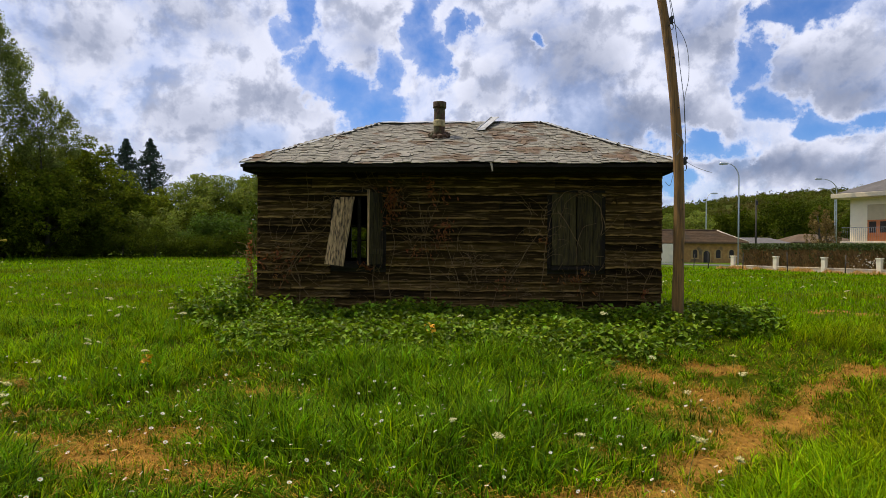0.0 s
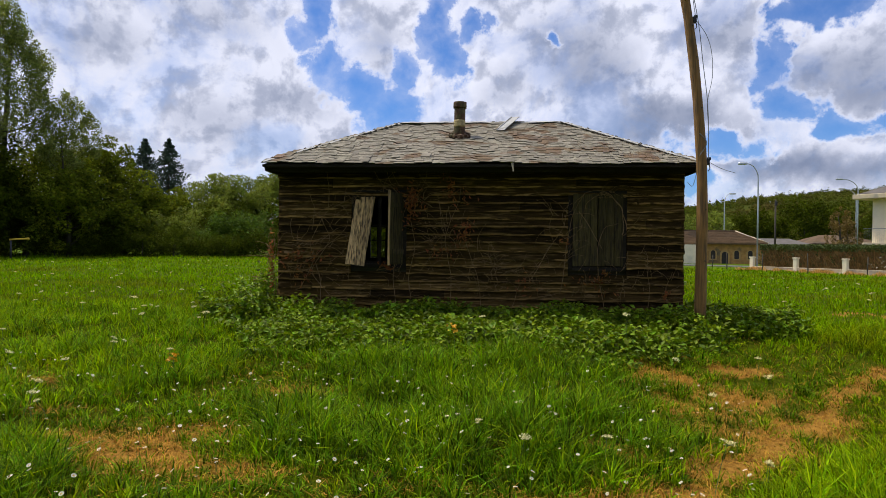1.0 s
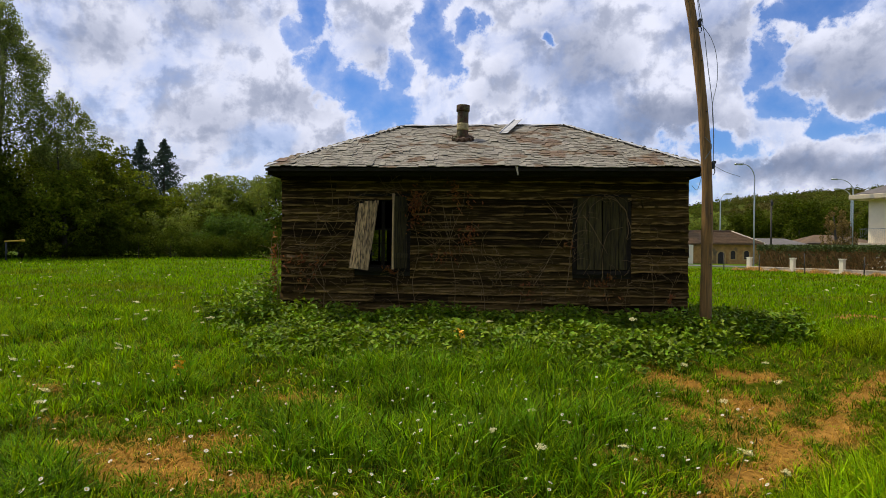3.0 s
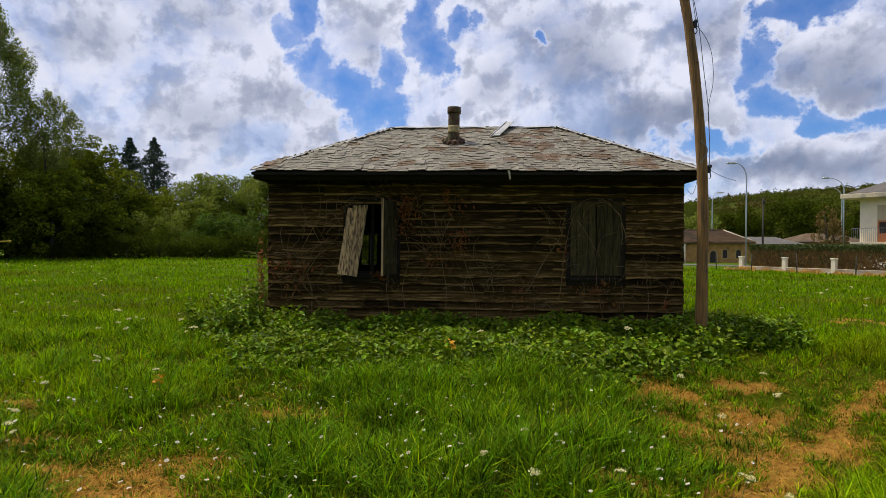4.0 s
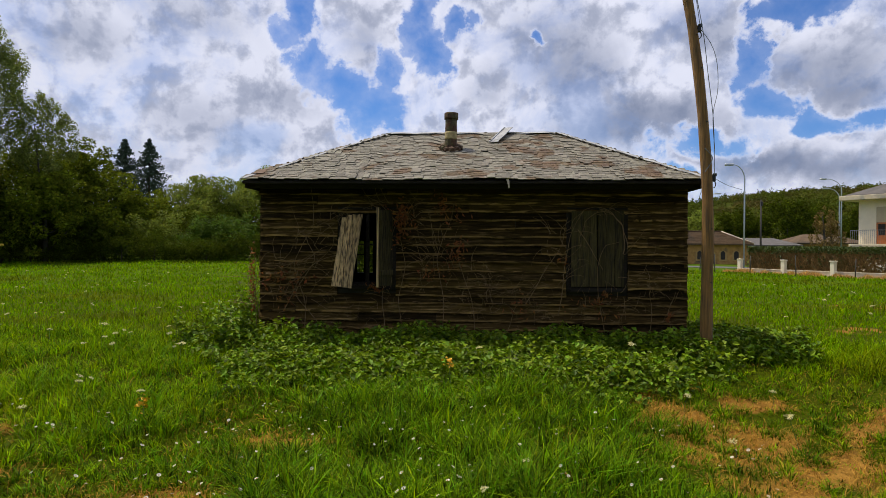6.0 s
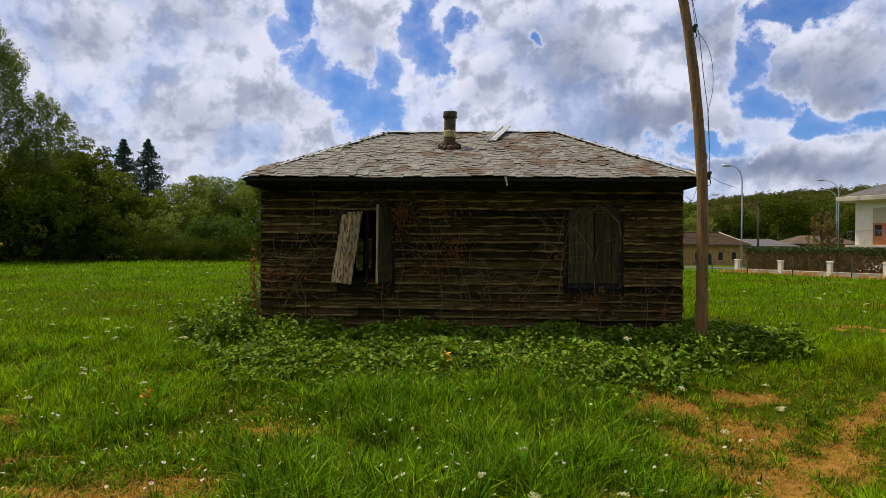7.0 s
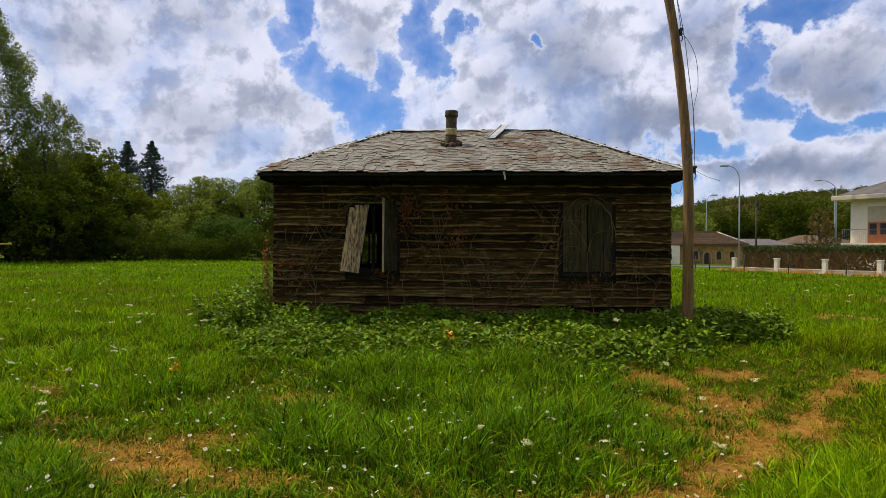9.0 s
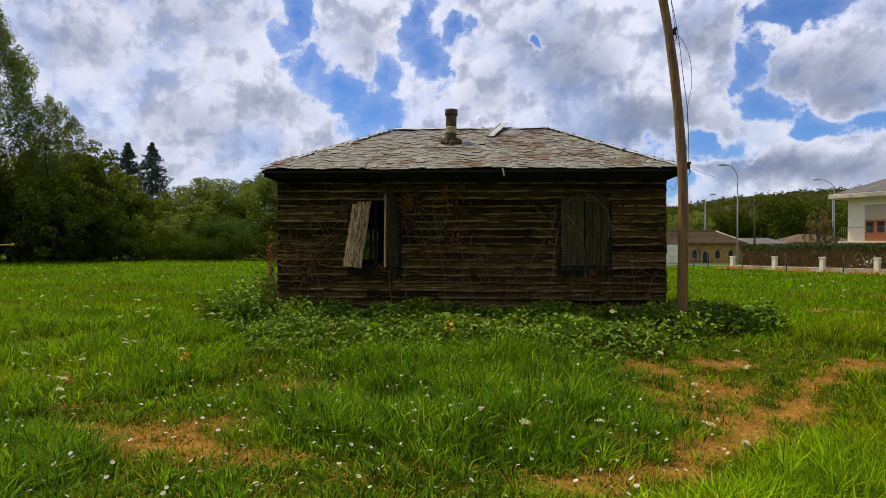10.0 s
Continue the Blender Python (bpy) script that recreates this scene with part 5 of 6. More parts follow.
    tagged(road, "grey village road behind the boundary wall", "road", kind="structure")


def build_stakes():
    a, d = Vector((16.6, 33.0, 0)), Vector((1.693, -2.56, 0))
    for s, h, lean in ((-0.9, 1.0, 3), (-0.5, 1.2, -2), (0.35, 1.15, 2), (1.35, 1.25, -3), (2.45, 1.1, 2)):
        p = a + d * s
        z = float(ground_z(p.x, p.y))
        ob = thing("fence_stake", (p.x, p.y, z), "thin weathered wooden stake before the wall", "stake", "fence stakes")
        tube("stake", [(p.x, p.y, z - 0.2), (p.x + 0.02 * lean, p.y, z + h)], [0.035, 0.03], M_BARK, ob, sides=6)


build_boundary()
build_stakes()
build_village()


def build_barrier():
    ob = thing("yellow_barrier", (-30.0, 26.9, float(ground_z(-30, 26.9))), "yellow painted bar barrier under the trees", "barrier")
    z = 1.28
    tube("bar", [(-29.25, 26.88, z), (-29.8, 26.89, z - 0.02), (-30.4, 26.9, z - 0.06)], 0.05, M_YPAINT, ob)
    tube("end_cap", [(-29.25, 26.88, z), (-29.08, 26.88, z + 0.01)], 0.08, M_YPAINT, ob, sides=12)
    tube("post", [(-30.3, 26.9, -0.2), (-30.3, 26.9, z - 0.1)], 0.06, M_IRON, ob)


build_barrier()

# ---- dead climbers on the front wall ----
def wander(p, d, length, r, y=-0.07, curl=0.5, droop=0.0, n=9):
    """A twig on the wall: it wanders from p in the direction d (radians in the wall's plane)."""
    pts = [(p[0], y, p[1])]
    a, x, z = d, p[0], p[1]
    turn = r.normal() * curl
    for i in range(n):
        a += (turn + r.normal() * curl * 0.6) / n * 2
        a -= droop / n * math.cos(a)
        x += math.cos(a) * length / n
        z += math.sin(a) * length / n
        pts.append((x, y - 0.02 * math.sin(i * 1.3 + d) + r.normal() * 0.006, z))
    return pts


def climber(label, stems, tangles, leaves, seed, thick=0.006):
    """stems: main runners as point lists; tangles: (x, z, spread, height, count, length, direction); leaves: (x, z, spread x, spread z, count)."""
    r = np.random.default_rng(seed)
    ob = thing("dead_climber", (stems[0][0][0], -0.07, -0.2), label, "climbing plant", "climbers on the hut wall")
    for s in stems:
        P = np.array([(x, -0.075 - 0.012 * math.sin(7 * z + x), z) for x, z in s], float)
        t = np.linspace(0, len(P) - 1, 6 * len(P))
        C = np.stack([np.interp(t, np.arange(len(P)), P[:, k]) for k in range(3)], 1)
        C[1:-1] = (C[:-2] + C[1:-1] * 2 + C[2:]) / 4
        C[:, 0] += 0.012 * np.sin(t * 4.1)
        tube("stem", C, np.linspace(thick * 1.2, thick * 0.5, len(C)), M_VINE, ob, sides=6)
    items = []
    for x, z, sx, sz, count, length, d in tangles:
        for _ in range(int(count * 1.3)):
            p = (x + r.uniform(-sx, sx), z + r.uniform(-sz, sz))
            w = wander(p, d + r.normal() * 0.8, length * r.uniform(0.4, 1.2), r, y=-0.06 - r.random() * 0.05, curl=0.55, droop=0.45)
            items.append(tube_arrays(w, np.linspace(thick * 0.7, thick * 0.3, len(w)) * r.uniform(0.6, 1.2), 4))
    if items:
        v, f = join_arrays(items)
        tagged(array_part("twig_tangle", v, f, M_VINE, ob), kind="stuff")
    pts = []
    for x, z, sx, sz, count in leaves:
        count = int(count * 1.35)
        c = r.normal(size=(max(2, count // 14), 2)) * (sx * 0.6, sz * 0.6)
        w = r.integers(0, len(c), count)
        q = c[w] + r.normal(size=(count, 2)) * (sx * 0.28, sz * 0.42)
        pts.append(np.stack([x + q[:, 0], -0.09 - np.abs(r.normal(size=count)) * 0.05, z + q[:, 1]], 1))
    if pts:
        v, f = leaf_quads(np.concatenate(pts), 0.078, up=-0.4, narrow=0.36, r=r)
        tagged(array_part("dead_leaves", v, f, M_DEADLEAF, ob, "curled rust-brown leaves"), kind="stuff")


def build_vines():
    climber("bare tangled climber beside the open window", [[(-2.75, -0.1), (-2.7, 0.5), (-2.95, 1.1), (-2.6, 1.7), (-2.1, 1.95)], [(-2.4, 0.0), (-2.9, 0.6), (-2.55, 1.2), (-2.75, 1.65)], [(-3.1, 0.3), (-2.8, 0.9), (-2.35, 1.3)]],
            [(-2.6, 1.4, 0.3, 0.35, 16, 0.7, 1.2), (-2.2, 1.9, 0.15, 0.15, 8, 0.5, 0.6), (-2.9, 0.8, 0.4, 0.4, 16, 0.5, 1.0), (-2.6, 0.4, 0.6, 0.3, 14, 0.35, 0.5)], [(-2.95, 0.85, 0.35, 0.3, 30)], 1)
    climber("climber hung with rust-brown leaves over the shutter", [[(-1.38, -0.1), (-1.42, 0.5), (-1.36, 1.2), (-1.2, 1.8), (-0.95, 2.2)], [(-1.1, -0.1), (-1.15, 0.5), (-1.05, 1.1), (-1.15, 1.75)], [(-1.2, 1.8), (-1.5, 2.15), (-1.75, 2.25)]],
            [(-1.0, 1.9, 0.25, 0.25, 12, 0.5, 1.2), (-1.5, 2.1, 0.2, 0.08, 6, 0.6, 2.6), (-1.5, 0.7, 0.25, 0.1, 8, 0.4, 0.5)], [(-1.1, 1.85, 0.2, 0.30, 130), (-1.45, 1.55, 0.06, 0.25, 25), (-1.55, 0.7, 0.2, 0.08, 26)], 2)
    climber("wiry dead climber with a few brown leaves", [[(-0.45, -0.1), (-0.4, 0.6), (-0.55, 1.2), (-0.35, 1.7), (-0.25, 2.1)], [(0.1, 0.0), (0.05, 0.6), (-0.2, 1.2), (-0.1, 1.6)]],
            [(-0.5, 1.25, 0.3, 0.3, 22, 0.55, 1.8), (0.15, 0.75, 0.3, 0.3, 18, 0.45, 1.2), (-0.3, 0.5, 0.7, 0.3, 20, 0.4, 1.0)], [(-0.28, 1.95, 0.22, 0.22, 55), (-0.25, 1.35, 0.2, 0.25, 60), (-0.65, 1.1, 0.3, 0.2, 25)], 3)
    arch = [(2.05 + 0.5 * math.cos(a), 1.35 + 0.72 * math.sin(a)) for a in np.linspace(0.05, 2.6, 9)]
    arch2 = [(2.15 + 0.36 * math.cos(a), 1.5 + 0.50 * math.sin(a)) for a in np.linspace(-0.4, 3.4, 9)]
    climber("bare looping climber round the closed shutters", [[(2.2, -0.1), (2.12, 0.5), (2.05, 1.05), (2.2, 1.45), (2.42, 1.5)], arch, arch2, [(1.45, 0.3), (1.55, 1.0), (1.62, 1.6), (1.85, 2.0)], [(0.9, 0.45), (1.2, 0.95), (1.5, 1.45), (1.6, 1.9)], [(1.75, 1.7), (2.0, 1.35), (2.15, 1.05)]],
            [(1.45, 1.2, 0.15, 0.5, 16, 0.6, 1.3), (2.3, 2.0, 0.25, 0.08, 8, 0.35, 0.4), (2.1, 0.55, 0.4, 0.15, 14, 0.35, 0.4), (2.7, 1.0, 0.3, 0.4, 10, 0.45, 0.6)], [(1.95, 0.6, 0.2, 0.08, 30), (1.5, 1.2, 0.06, 0.15, 10)], 4)
    climber("sparse dead runners low on the boards", [[(0.6, -0.05), (0.75, 0.4), (1.1, 0.8), (1.3, 1.15)], [(2.9, 0.0), (2.95, 0.5), (2.85, 0.9)], [(3.25, -0.05), (3.2, 0.35), (3.3, 0.7)]],
            [(0.7, 0.5, 0.5, 0.35, 24, 0.35, 1.2), (3.0, 0.6, 0.35, 0.4, 16, 0.4, 1.2), (-1.9, 0.25, 0.8, 0.2, 18, 0.3, 0.9), (1.6, 0.25, 0.9, 0.2, 20, 0.3, 0.8)], [(0.75, 0.45, 0.3, 0.2, 20), (2.0, 0.35, 0.8, 0.15, 16), (3.22, 0.15, 0.06, 0.1, 14)], 5, thick=0.005)
    climber("brown dead climber on the hut corner", [[(-3.55, -0.1), (-3.56, 0.5), (-3.55, 1.1)], [(-3.5, 0.2), (-3.6, 0.8), (-3.7, 1.05)]],
            [(-3.6, 0.7, 0.08, 0.4, 22, 0.45, 2.4), (-3.3, 0.9, 0.3, 0.25, 16, 0.4, 0.4)], [(-3.57, 0.65, 0.05, 0.45, 70), (-3.35, 0.85, 0.3, 0.2, 36)], 6)


build_vines()

# ---- meadow plants ----
def blades(x, y, height, width, r, lean=0.5, angle=None, steps=((0, 0.8), (0.4, 1.0), (0.75, 0.7), (1.0, 0.08))):
    """Curved grass blades: three segments drawn to a point."""
    n = len(x)
    z = ground_z(x, y)
    a = r.uniform(0, 2 * np.pi, n) if angle is None else angle
    l = r.uniform(0.15, 1.0, n) * lean * height
    dx, dy = np.cos(a), np.sin(a)
    fa = a + np.pi / 2 + r.normal(size=n) * 0.6
    wx, wy = np.cos(fa) * width / 2, np.sin(fa) * width / 2
    rows = []
    for t, w in steps:
        cx, cy = x + dx * l * t * t, y + dy * l * t * t
        cz = z - 0.02 + height * t * (1 - 0.35 * t * (l / (height + 1e-6)))
        rows.append(np.stack([cx - wx * w, cy - wy * w, cz], 1))
        rows.append(np.stack([cx + wx * w, cy + wy * w, cz], 1))
    V = np.stack(rows, 1).reshape(-1, 3)
    b = np.arange(n)[:, None] * 2 * len(steps)
    F = np.concatenate([b + 2 * k + np.array([[0, 1, 3, 2]]) for k in range(len(steps) - 1)], 1).reshape(-1, 4)
    return V, F


SHORT = ((0, 0.8), (0.55, 1.0), (1.0, 0.1))


def in_hut(x, y, grow=0.0):
    return (np.abs(x) < HW + grow) & (y > -grow) & (y < HD + grow)


def nettle_reach(x):
    """How far the nettle bed comes out from the wall."""
    return 0.9 + 1.7 * smooth(-4.6, -2.2, x) * smooth(4.6, 1.2, x) + 0.3 * smooth(-4.5, -3.5, x) + 0.35 * noise2(x * 1.4, x * 0 + 1, 6)


def build_grass():
    r = np.random.default_rng(17)
    # a low even sward
    n = 66000
    y = -10.4 + 9.5 * r.random(n) ** 1.1
    x = 0.3 + r.uniform(-1.16, 0.98, n) * (1.2 + 0.74 * (y + 11.7))
    b = bare(x, y)
    keep = (r.random(n) > smooth(0.4, 0.8, b) * 0.85) & ~in_hut(x, y, 0.02)
    x, y, b = x[keep], y[keep], b[keep]
    h = r.uniform(0.03, 0.10, len(x)) * (1 - 0.5 * smooth(0.1, 0.7, b))
    bx, by = r.uniform(-4.5, 5, 9000), r.uniform(-13.5, -10.4, 9000)
    x, y, h = np.concatenate([x, bx]), np.concatenate([y, by]), np.concatenate([h, r.uniform(0.03, 0.12, 9000)])
    v, f = blades(x, y, h, r.uniform(0.006, 0.012, len(x)), r, lean=1.3, steps=SHORT)
    tagged(array_part("meadow_sward", v, f, M_SWARD), "short green meadow sward", "grass", kind="stuff")
    # tufts of longer blades that spread from one root
    n = 19000
    y = -10.4 + 11.0 * r.random(n) ** 1.15
    x = 0.3 + r.uniform(-1.16, 0.98, n) * (1.2 + 0.74 * (y + 11.7))
    wild = 0.5 + 0.5 * noise2(x * 1.7, y * 1.7, 8)
    b = bare(x, y)
    keep = (r.random(n) > smooth(0.45, 0.85, b) * 0.9) & (r.random(n) < 0.3 + 0.6 * wild + 0.35 * lush(x, y)) & ~in_hut(x, y, 0.05)
    x, y, wild, b = x[keep], y[keep], wild[keep], b[keep]
    k = r.integers(12, 24, len(x))
    i = np.repeat(np.arange(len(x)), k)
    m = len(i)
    a = r.uniform(0, 2 * np.pi, m)
    d = np.abs(r.normal(size=m)) * 0.045
    bx, by = x[i] + np.cos(a) * d, y[i] + np.sin(a) * d
    tall = r.uniform(0.10, 0.27, len(x)) * (0.55 + 0.7 * wild) * (1 - 0.5 * smooth(0.15, 0.6, b)) * (0.8 + 0.75 * lush(x, y))
    h = tall[i] * r.uniform(0.5, 1.15, m)
    v, f = blades(bx, by, h, r.uniform(0.0065, 0.0145, m), r, lean=1.15, angle=a + r.normal(size=m) * 0.5, steps=((0, 0.8), (0.5, 1.0), (1.0, 0.08)))
    # dark green before the nettles and round the worn patch, yellow-green beyond the track
    yellow_share = smooth(-0.5, 0.7, (bx - 1.1) * 0.715 - (by + 6.8) * 0.698) * 0.9 + 0.5 * smooth(-2.2, -3.6, bx) * smooth(-6.2, -4.5, by) + 0.8 * smooth(3.0, 4.5, bx) * smooth(-2.8, -1.6, by) + 0.15
    pick = (r.random(len(x))[i] < yellow_share)
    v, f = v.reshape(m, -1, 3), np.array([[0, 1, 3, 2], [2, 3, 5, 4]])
    for name, sel, material, label in (("grass_tufts", pick, M_GRASS, "yellow-green grass in uneven spreading tufts"), ("rank_grass", ~pick, M_GRASS_DARK, "dark green grass in uneven spreading tufts")):
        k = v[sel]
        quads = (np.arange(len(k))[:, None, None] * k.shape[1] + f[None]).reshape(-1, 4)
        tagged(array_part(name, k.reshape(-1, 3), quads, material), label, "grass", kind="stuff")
    # dry straw on the worn ground
    n = 240000
    y = -10.0 + 10.0 * r.random(n)
    x = 0.3 + r.uniform(-1.16, 0.98, n) * (1.2 + 0.74 * (y + 11.7))
    b = bare(x, y)
    keep = (r.random(n) < (0.07 + 0.8 * smooth(0.08, 0.35, b)) * (1 - 0.8 * smooth(0.5, 0.8, b))) & ~in_hut(x, y, 0.1)
    x, y = x[keep], y[keep]
    v, f = blades(x, y, r.uniform(0.03, 0.15, len(x)), r.uniform(0.004, 0.009, len(x)), r, lean=2.0, steps=SHORT)
    tagged(array_part("dry_grass", v, f, M_STRAW), "short dry straw on worn soil", "grass", kind="stuff")
    # the same meadow goes on all round, coarser
    n = 10000
    x, y = r.uniform(-12, 12, n), r.uniform(-19, 2, n)
    keep = ((y < -10.3) | (x > 0.3 + 0.96 * (1.2 + 0.74 * (y + 11.7))) | (x < 0.3 - 1.14 * (1.2 + 0.74 * (y + 11.7)))) & (np.hypot(x - 0.3, y + 11.3) > 1.6) & ~in_hut(x, y, 0.1)
    i = np.repeat(np.flatnonzero(keep), 9)
    m = len(i)
    bx, by = x[i] + r.normal(size=m) * 0.09, y[i] + r.normal(size=m) * 0.09
    v, f = blades(bx, by, r.uniform(0.07, 0.24, m), r.uniform(0.016, 0.028, m), r, lean=1.2, steps=SHORT)
    tagged(array_part("outer_meadow", v, f, M_GRASS), "long green meadow grass all round the hut", "grass", kind="stuff")
    # the fields beside and behind the hut
    n = 88000
    y = -1.0 + 37 * r.random(n) ** 1.5
    x = 0.3 + r.uniform(-1.2, 0.95, n) * (1 + 0.74 * (y + 11.7))
    keep = ~in_hut(x, y, 0.05) & ~((np.abs(x) < 3.0 + 0.18 * y) & (y > 4)) & ~((x > 16.6) & (y > 33.4 - 1.51 * (x - 17.31))) & (r.random(n) > smooth(0.1, 0.6, bare(x, y)) * 0.9)
    x, y = x[keep], y[keep]
    h = (0.08 + 0.22 * r.random(len(x)) * (0.6 + 0.4 * noise2(x * 0.6, y * 0.6, 3)))
    v, f = blades(x, y, h, 0.009 + 0.0014 * (y + 4), r, lean=0.9, steps=SHORT)
    tagged(array_part("field_grass", v, f, M_FIELD), "long green grass of the open field", "grass", kind="stuff")


def build_nettles():
    r = np.random.default_rng(23)
    stems, leaves = [], []
    n = 9500
    xs = r.uniform(-4.6, 5.2, n)
    ys = -0.10 - r.random(n) * 3.6
    edge = (-ys) / np.maximum(nettle_reach(xs), 0.2)
    ok = r.random(n) > smooth(0.35, 1.25, edge)
    xs, ys = xs[ok], ys[ok]
    ex, ey = r.uniform(3.75, 5.1, 420), r.uniform(-0.9, 0.9, 420)
    lx, ly = r.uniform(-4.3, -3.58, 480), r.uniform(-0.5, 1.2, 480)
    xs, ys = np.concatenate([xs, ex, lx]), np.concatenate([ys, ey, ly])
    zs = ground_z(xs, ys)
    hump = 0.75 + 0.35 * noise2(xs * 2.3, ys * 2.3, 9)
    for x, y, z, q in zip(xs, ys, zs, hump):
        h = r.uniform(0.20, 0.46) * q * (1.0 - 0.2 * min(2.5, max(0, -y - 0.3)))
        if x < -3.55:
            h *= r.uniform(1.0, 3.3) * (1.0 if x > -4.0 else 0.6)
        top = np.array([x + r.normal() * 0.05, y - abs(r.normal()) * 0.05, z + h])
        if r.random() < 0.35:
            stems.append(tube_arrays([(x, y, z - 0.02), top], [0.004, 0.002], 3))
        k = int(r.integers(6, 10))
        t = np.linspace(0.4, 1.0, k)
        p = np.array([x, y, z]) + (top - np.array([x, y, z])) * t[:, None]
        a = np.arange(k) * 2.2 + r.uniform(0, 6)
        d = (0.03 + 0.06 * (1.15 - t))
        p[:, 0] += np.cos(a) * d
        p[:, 1] += np.sin(a) * d
        leaves.append(p)
    P = np.concatenate(leaves)
    v, f = leaf_quads(P, 0.092, up=1.0, narrow=0.62, r=r)
    tagged(array_part("nettle_leaves", v, f, M_NETTLE), "bed of dark green nettles along the hut wall", "nettles", kind="stuff")
    v, f = join_arrays(stems)
    tagged(array_part("nettle_stems", v, f, M_STEM), "thin nettle stems along the hut wall", "nettles", kind="stuff")


def daisy_arrays(r, n):
    """Daisies among the grass: petals, yellow hearts and stems."""
    y = -8.9 + 5.4 * r.random(n) ** 1.35
    x = 0.2 + r.uniform(-1.12, 0.45, n) * (1.1 + 0.7 * (y + 11.7))
    z = ground_z(x, y) + r.uniform(0.07, 0.2, n)
    petals, hearts, stems = [], [], []
    for px, py, pz in zip(x, y, z):
        s = r.uniform(0.010, 0.018)
        m = np.array(Matrix.Rotation(r.uniform(0, 6.3), 3, "Z") @ Matrix.Rotation(r.uniform(-0.6, 0.6), 3, "X") @ Matrix.Rotation(r.uniform(-0.6, 0.6), 3, "Y"))
        k = 11
        a = np.arange(k) * 2 * np.pi / k
        q = []
        for t in a:
            q += [(0.2 * s * math.cos(t), 0.2 * s * math.sin(t), 0), (s * math.cos(t - 0.27), s * math.sin(t - 0.27), 0.2 * s), (s * 1.08 * math.cos(t), s * 1.08 * math.sin(t), 0.25 * s), (s * math.cos(t + 0.27), s * math.sin(t + 0.27), 0.2 * s)]
        petals.append((np.array(q) @ m.T + (px, py, pz), np.arange(4 * k).reshape(-1, 4)))
        h = [(0.34 * s * math.cos(t), 0.34 * s * math.sin(t), 0.1 * s) for t in a[:8] * 11 / 8] + [(0, 0, 0.32 * s)] * 8
        hearts.append((np.array(h) @ m.T + (px, py, pz), np.array([(i, (i + 1) % 8, 8 + (i + 1) % 8, 8 + i) for i in range(8)])))
        stems.append(tube_arrays([(px + r.normal() * 0.02, py + r.normal() * 0.02, pz - 0.25), (px, py, pz)], [0.0015, 0.001], 3))
    return join_arrays(petals), join_arrays(hearts), join_arrays(stems)


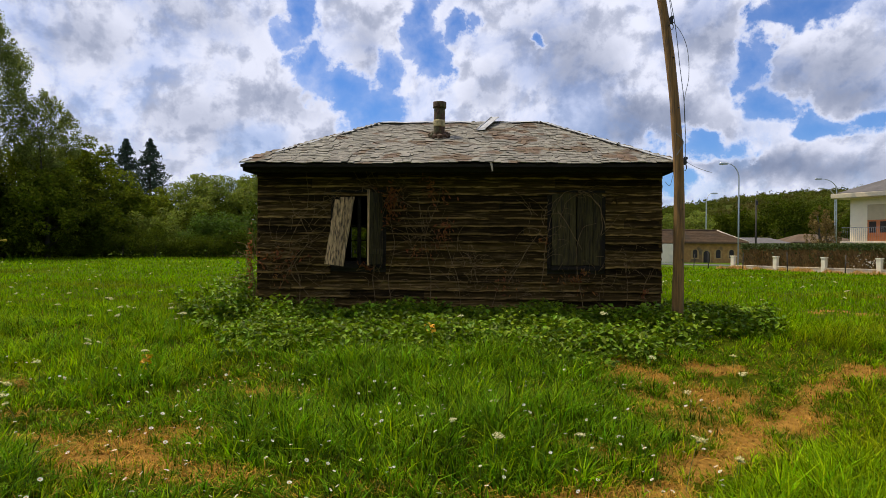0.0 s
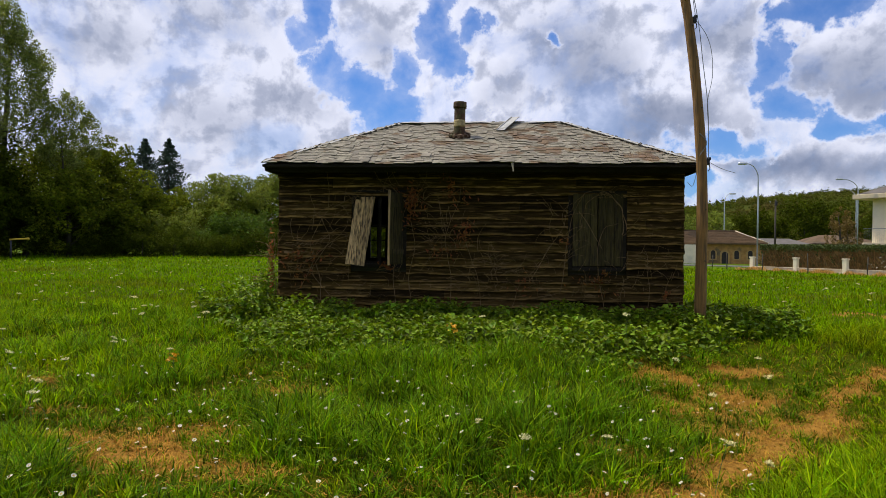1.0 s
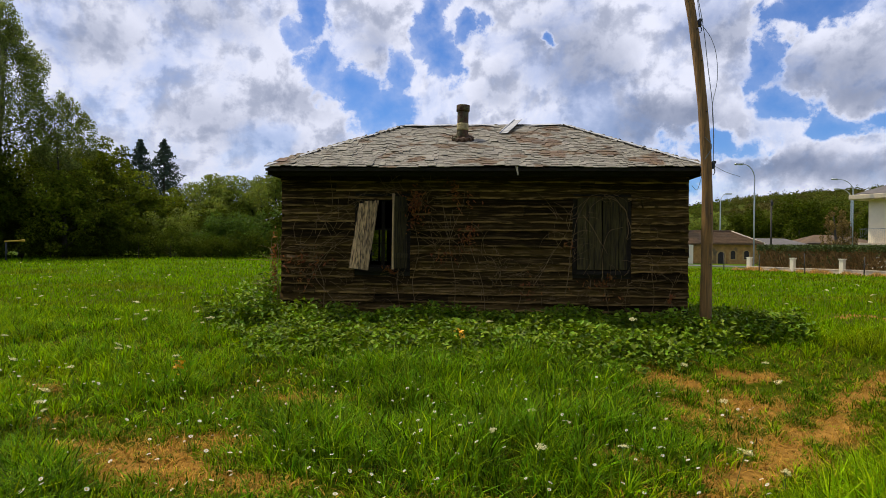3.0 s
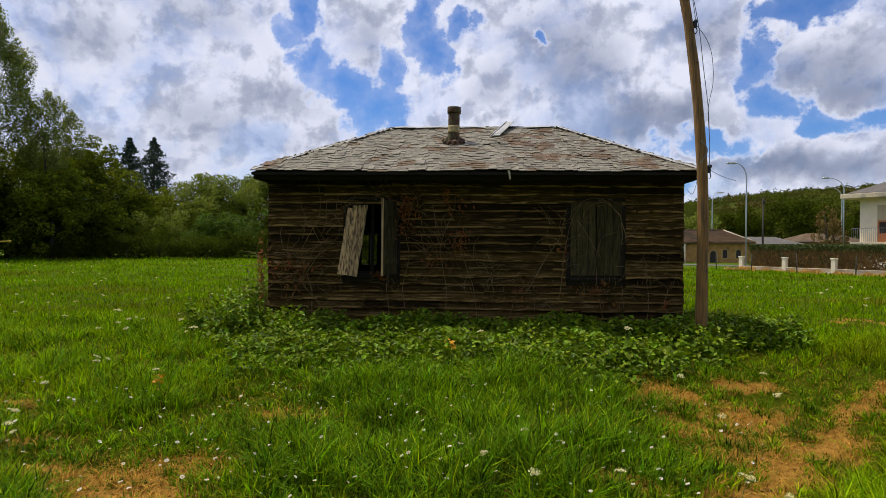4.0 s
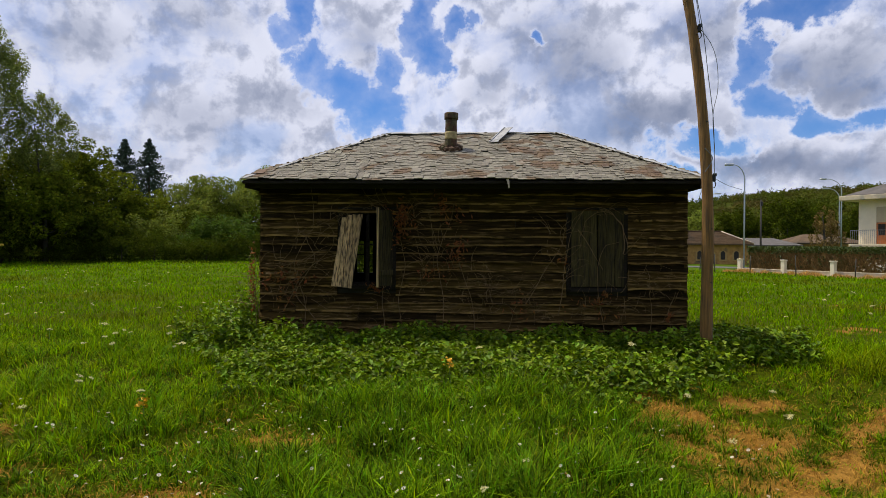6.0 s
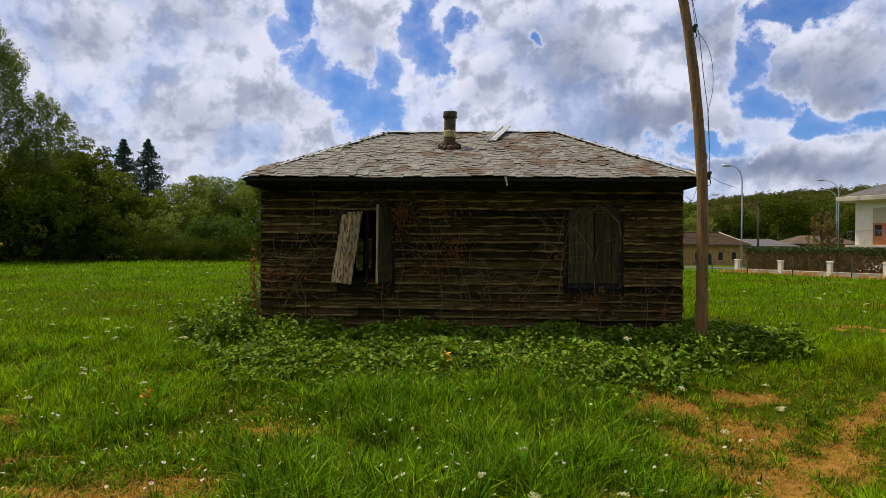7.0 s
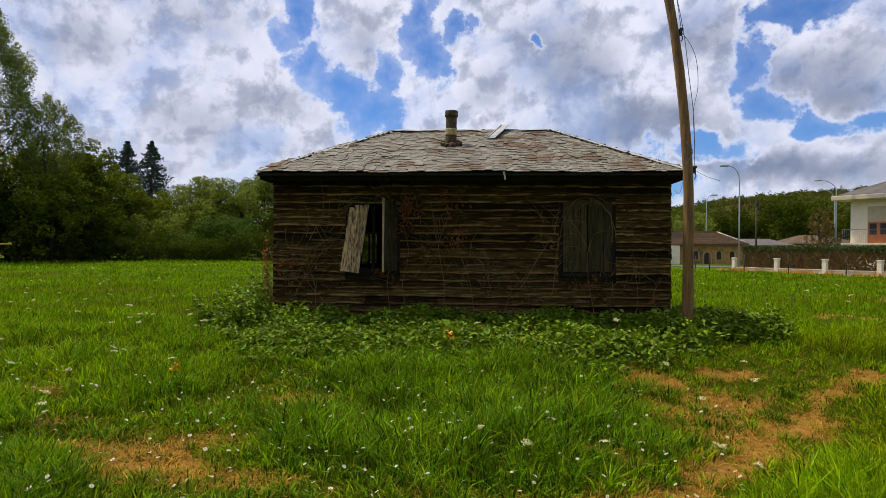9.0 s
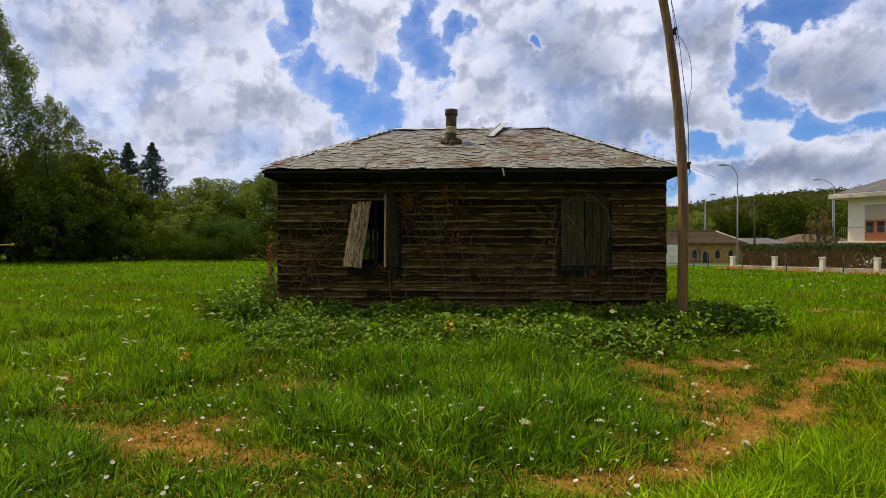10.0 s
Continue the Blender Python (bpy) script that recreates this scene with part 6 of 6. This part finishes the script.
def build_flowers():
    r = np.random.default_rng(31)
    (a, b, c) = daisy_arrays(r, 640)
    for name, (v, f), m, label in (("daisy_petals", a, M_WHITE, "white daisies scattered through the grass"), ("daisy_hearts", b, M_YELLOW, "yellow daisy hearts"), ("daisy_stems", c, M_STEM, "thin daisy stems")):
        tagged(array_part(name, v, f, m), label, "daisies", kind="stuff")

    def umbel(height, size, seed):
        q = np.random.default_rng(seed)
        ob = thing("wild_carrot", (0, 0, 0), "white umbel flower on a thin green stem", "wildflower", "umbels in the meadow")
        items = [tube_arrays([(0, 0, 0), (0.02, 0.01, height * 0.5), (0.0, 0, height * 0.9)], [0.003, 0.0025, 0.002], 5)]
        pts = []
        for i in range(12):
            a, d = q.uniform(0, 6.3), size * math.sqrt(q.random())
            e = np.array([math.cos(a) * d, math.sin(a) * d, height - 0.25 * d * d / size])
            items.append(tube_arrays([(0, 0, height * 0.9), e], [0.0015, 0.001], 3))
            pts.append(e + q.normal(size=(9, 3)) * np.array([0.2, 0.2, 0.12]) * size)
        v, f = join_arrays(items)
        array_part("stem", v, f, M_STEM, ob)
        v, f = leaf_quads(np.concatenate(pts), size * 0.26, up=1.2, narrow=0.9, r=q)
        array_part("flower_head", v, f, M_CREAM, ob, "flat white flower head")
        return ob

    kinds = [umbel(0.30, 0.042, 1), umbel(0.22, 0.034, 2), umbel(0.42, 0.058, 3)]
    spots = [(2.18, -2.12, 2, 0.19), (0.23, -2.39, 0, 0.14), (2.58, -3.02, 0, None), (3.72, -2.59, 0, None), (3.61, -3.59, 2, None), (2.72, -4.18, 0, None), (2.03, -6.33, 2, None), (0.58, -6.16, 0, None),
             (0.68, -5.32, 1, None), (1.28, -6.21, 0, None), (2.45, -6.04, 1, None), (0.29, -5.88, 1, None), (2.56, -5.95, 1, None), (-3.82, -2.15, 2, None), (-3.48, -3.79, 0, None), (-4.44, -3.46, 0, None),
             (-4.4, -4.37, 0, None), (-3.89, -5.74, 2, None), (-3.81, -5.69, 0, None), (-3.73, -5.59, 1, None), (-5.63, -1.06, 2, None), (-5.73, -1.38, 1, None), (-5.52, -3.99, 0, None), (-6.42, -2.91, 0, None)]
    for _ in range(90):
        y = -3.5 + 26 * r.random() ** 1.2
        spots.append((-3.9 - r.random() * (1.5 + 0.75 * (y + 8)), y, int(r.integers(0, 2)) if y < 6 else int(r.integers(0, 3)), None))
    for _ in range(26):
        y = 3 + 18 * r.random()
        spots.append((5.0 + r.random() * 0.4 * (y + 6), y, int(r.integers(0, 3)), None))
    first = {}
    for x, y, k, top in spots:
        gz = float(ground_z(x, y)) - 0.01
        h = (0.30, 0.22, 0.42)[k]
        if top is not None:
            gz = top - h
        m = pose(x, y, gz, r.uniform(-20, 20), r.uniform(-20, 20), r.uniform(0, 360))
        if k not in first:
            first[k] = True
            kinds[k].matrix_basis = m
        else:
            copy_thing(kinds[k], m)
    for x, y, z in ((-3.28, -4.14, -0.22), (-0.15, -2.9, 0.02)):
        gz = float(ground_z(x, y))
        ob = thing("yellow_flower", (x, y, gz), "orange-yellow wildflower on a leafy stem", "wildflower")
        tube("stem", [(x + 0.02, y, gz), (x, y, z)], [0.004, 0.003], M_STEM, ob, sides=5)
        pts = np.array([x, y, z]) + r.normal(size=(26, 3)) * np.array([0.028, 0.028, 0.035])
        v, f = leaf_quads(pts, 0.04, up=0.5, narrow=0.8, r=r)
        tagged(array_part("petals", v, f, M_YELLOW, ob), kind="stuff")


def build_clods():
    r = np.random.default_rng(47)
    n = 26000
    y = -9.5 + 9.0 * r.random(n)
    x = 0.3 + r.uniform(-1.1, 0.98, n) * (1.2 + 0.74 * (y + 11.7))
    keep = r.random(n) < smooth(0.3, 0.7, bare(x, y))
    x, y = x[keep], y[keep]
    n = len(x)
    z = ground_z(x, y)
    s = 0.004 + 0.018 * r.random(n) ** 3
    a = r.uniform(0, 6.3, (n, 1)) + np.array([[0, 1.6, 3.1, 4.7]])
    k = s[:, None] * r.uniform(0.7, 1.4, (n, 4))
    low = np.stack([x[:, None] + np.cos(a) * k, y[:, None] + np.sin(a) * k, np.repeat((z - 0.004)[:, None], 4, 1)], -1)
    top = np.stack([x[:, None] + np.cos(a) * k * 0.55, y[:, None] + np.sin(a) * k * 0.55, z[:, None] + s[:, None] * r.uniform(0.5, 1.0, (n, 4))], -1)
    V = np.concatenate([low, top], 1).reshape(-1, 3)
    b = np.arange(n)[:, None] * 8
    F = np.concatenate([b + np.array([q]) for q in ((4, 5, 6, 7), (0, 1, 5, 4), (1, 2, 6, 5), (2, 3, 7, 6), (3, 0, 4, 7))], 1).reshape(-1, 4)
    tagged(array_part("soil_clods", V, F, M_CLOD), "loose crumbs of dry soil on the worn track", "soil", kind="stuff")


build_clods()


def build_verge():
    r = np.random.default_rng(41)
    n = 7000
    s = r.uniform(-0.3, 5.0, n)
    x = 17.31 + 1.693 * s - 0.84 * r.uniform(0.15, 0.6, n)
    y = 34.01 - 2.56 * s - 0.55 * r.uniform(0.15, 0.6, n)
    v, f = blades(x, y, r.uniform(0.15, 0.5, n) * (0.6 + 0.5 * noise2(x * 2, y * 2, 4)), r.uniform(0.02, 0.04, n), r, lean=0.5, steps=SHORT)
    tagged(array_part("dry_verge", v, f, M_VERGE), "dry tall grass along the boundary wall", "grass", kind="stuff")


build_verge()
build_grass()
build_nettles()
build_flowers()
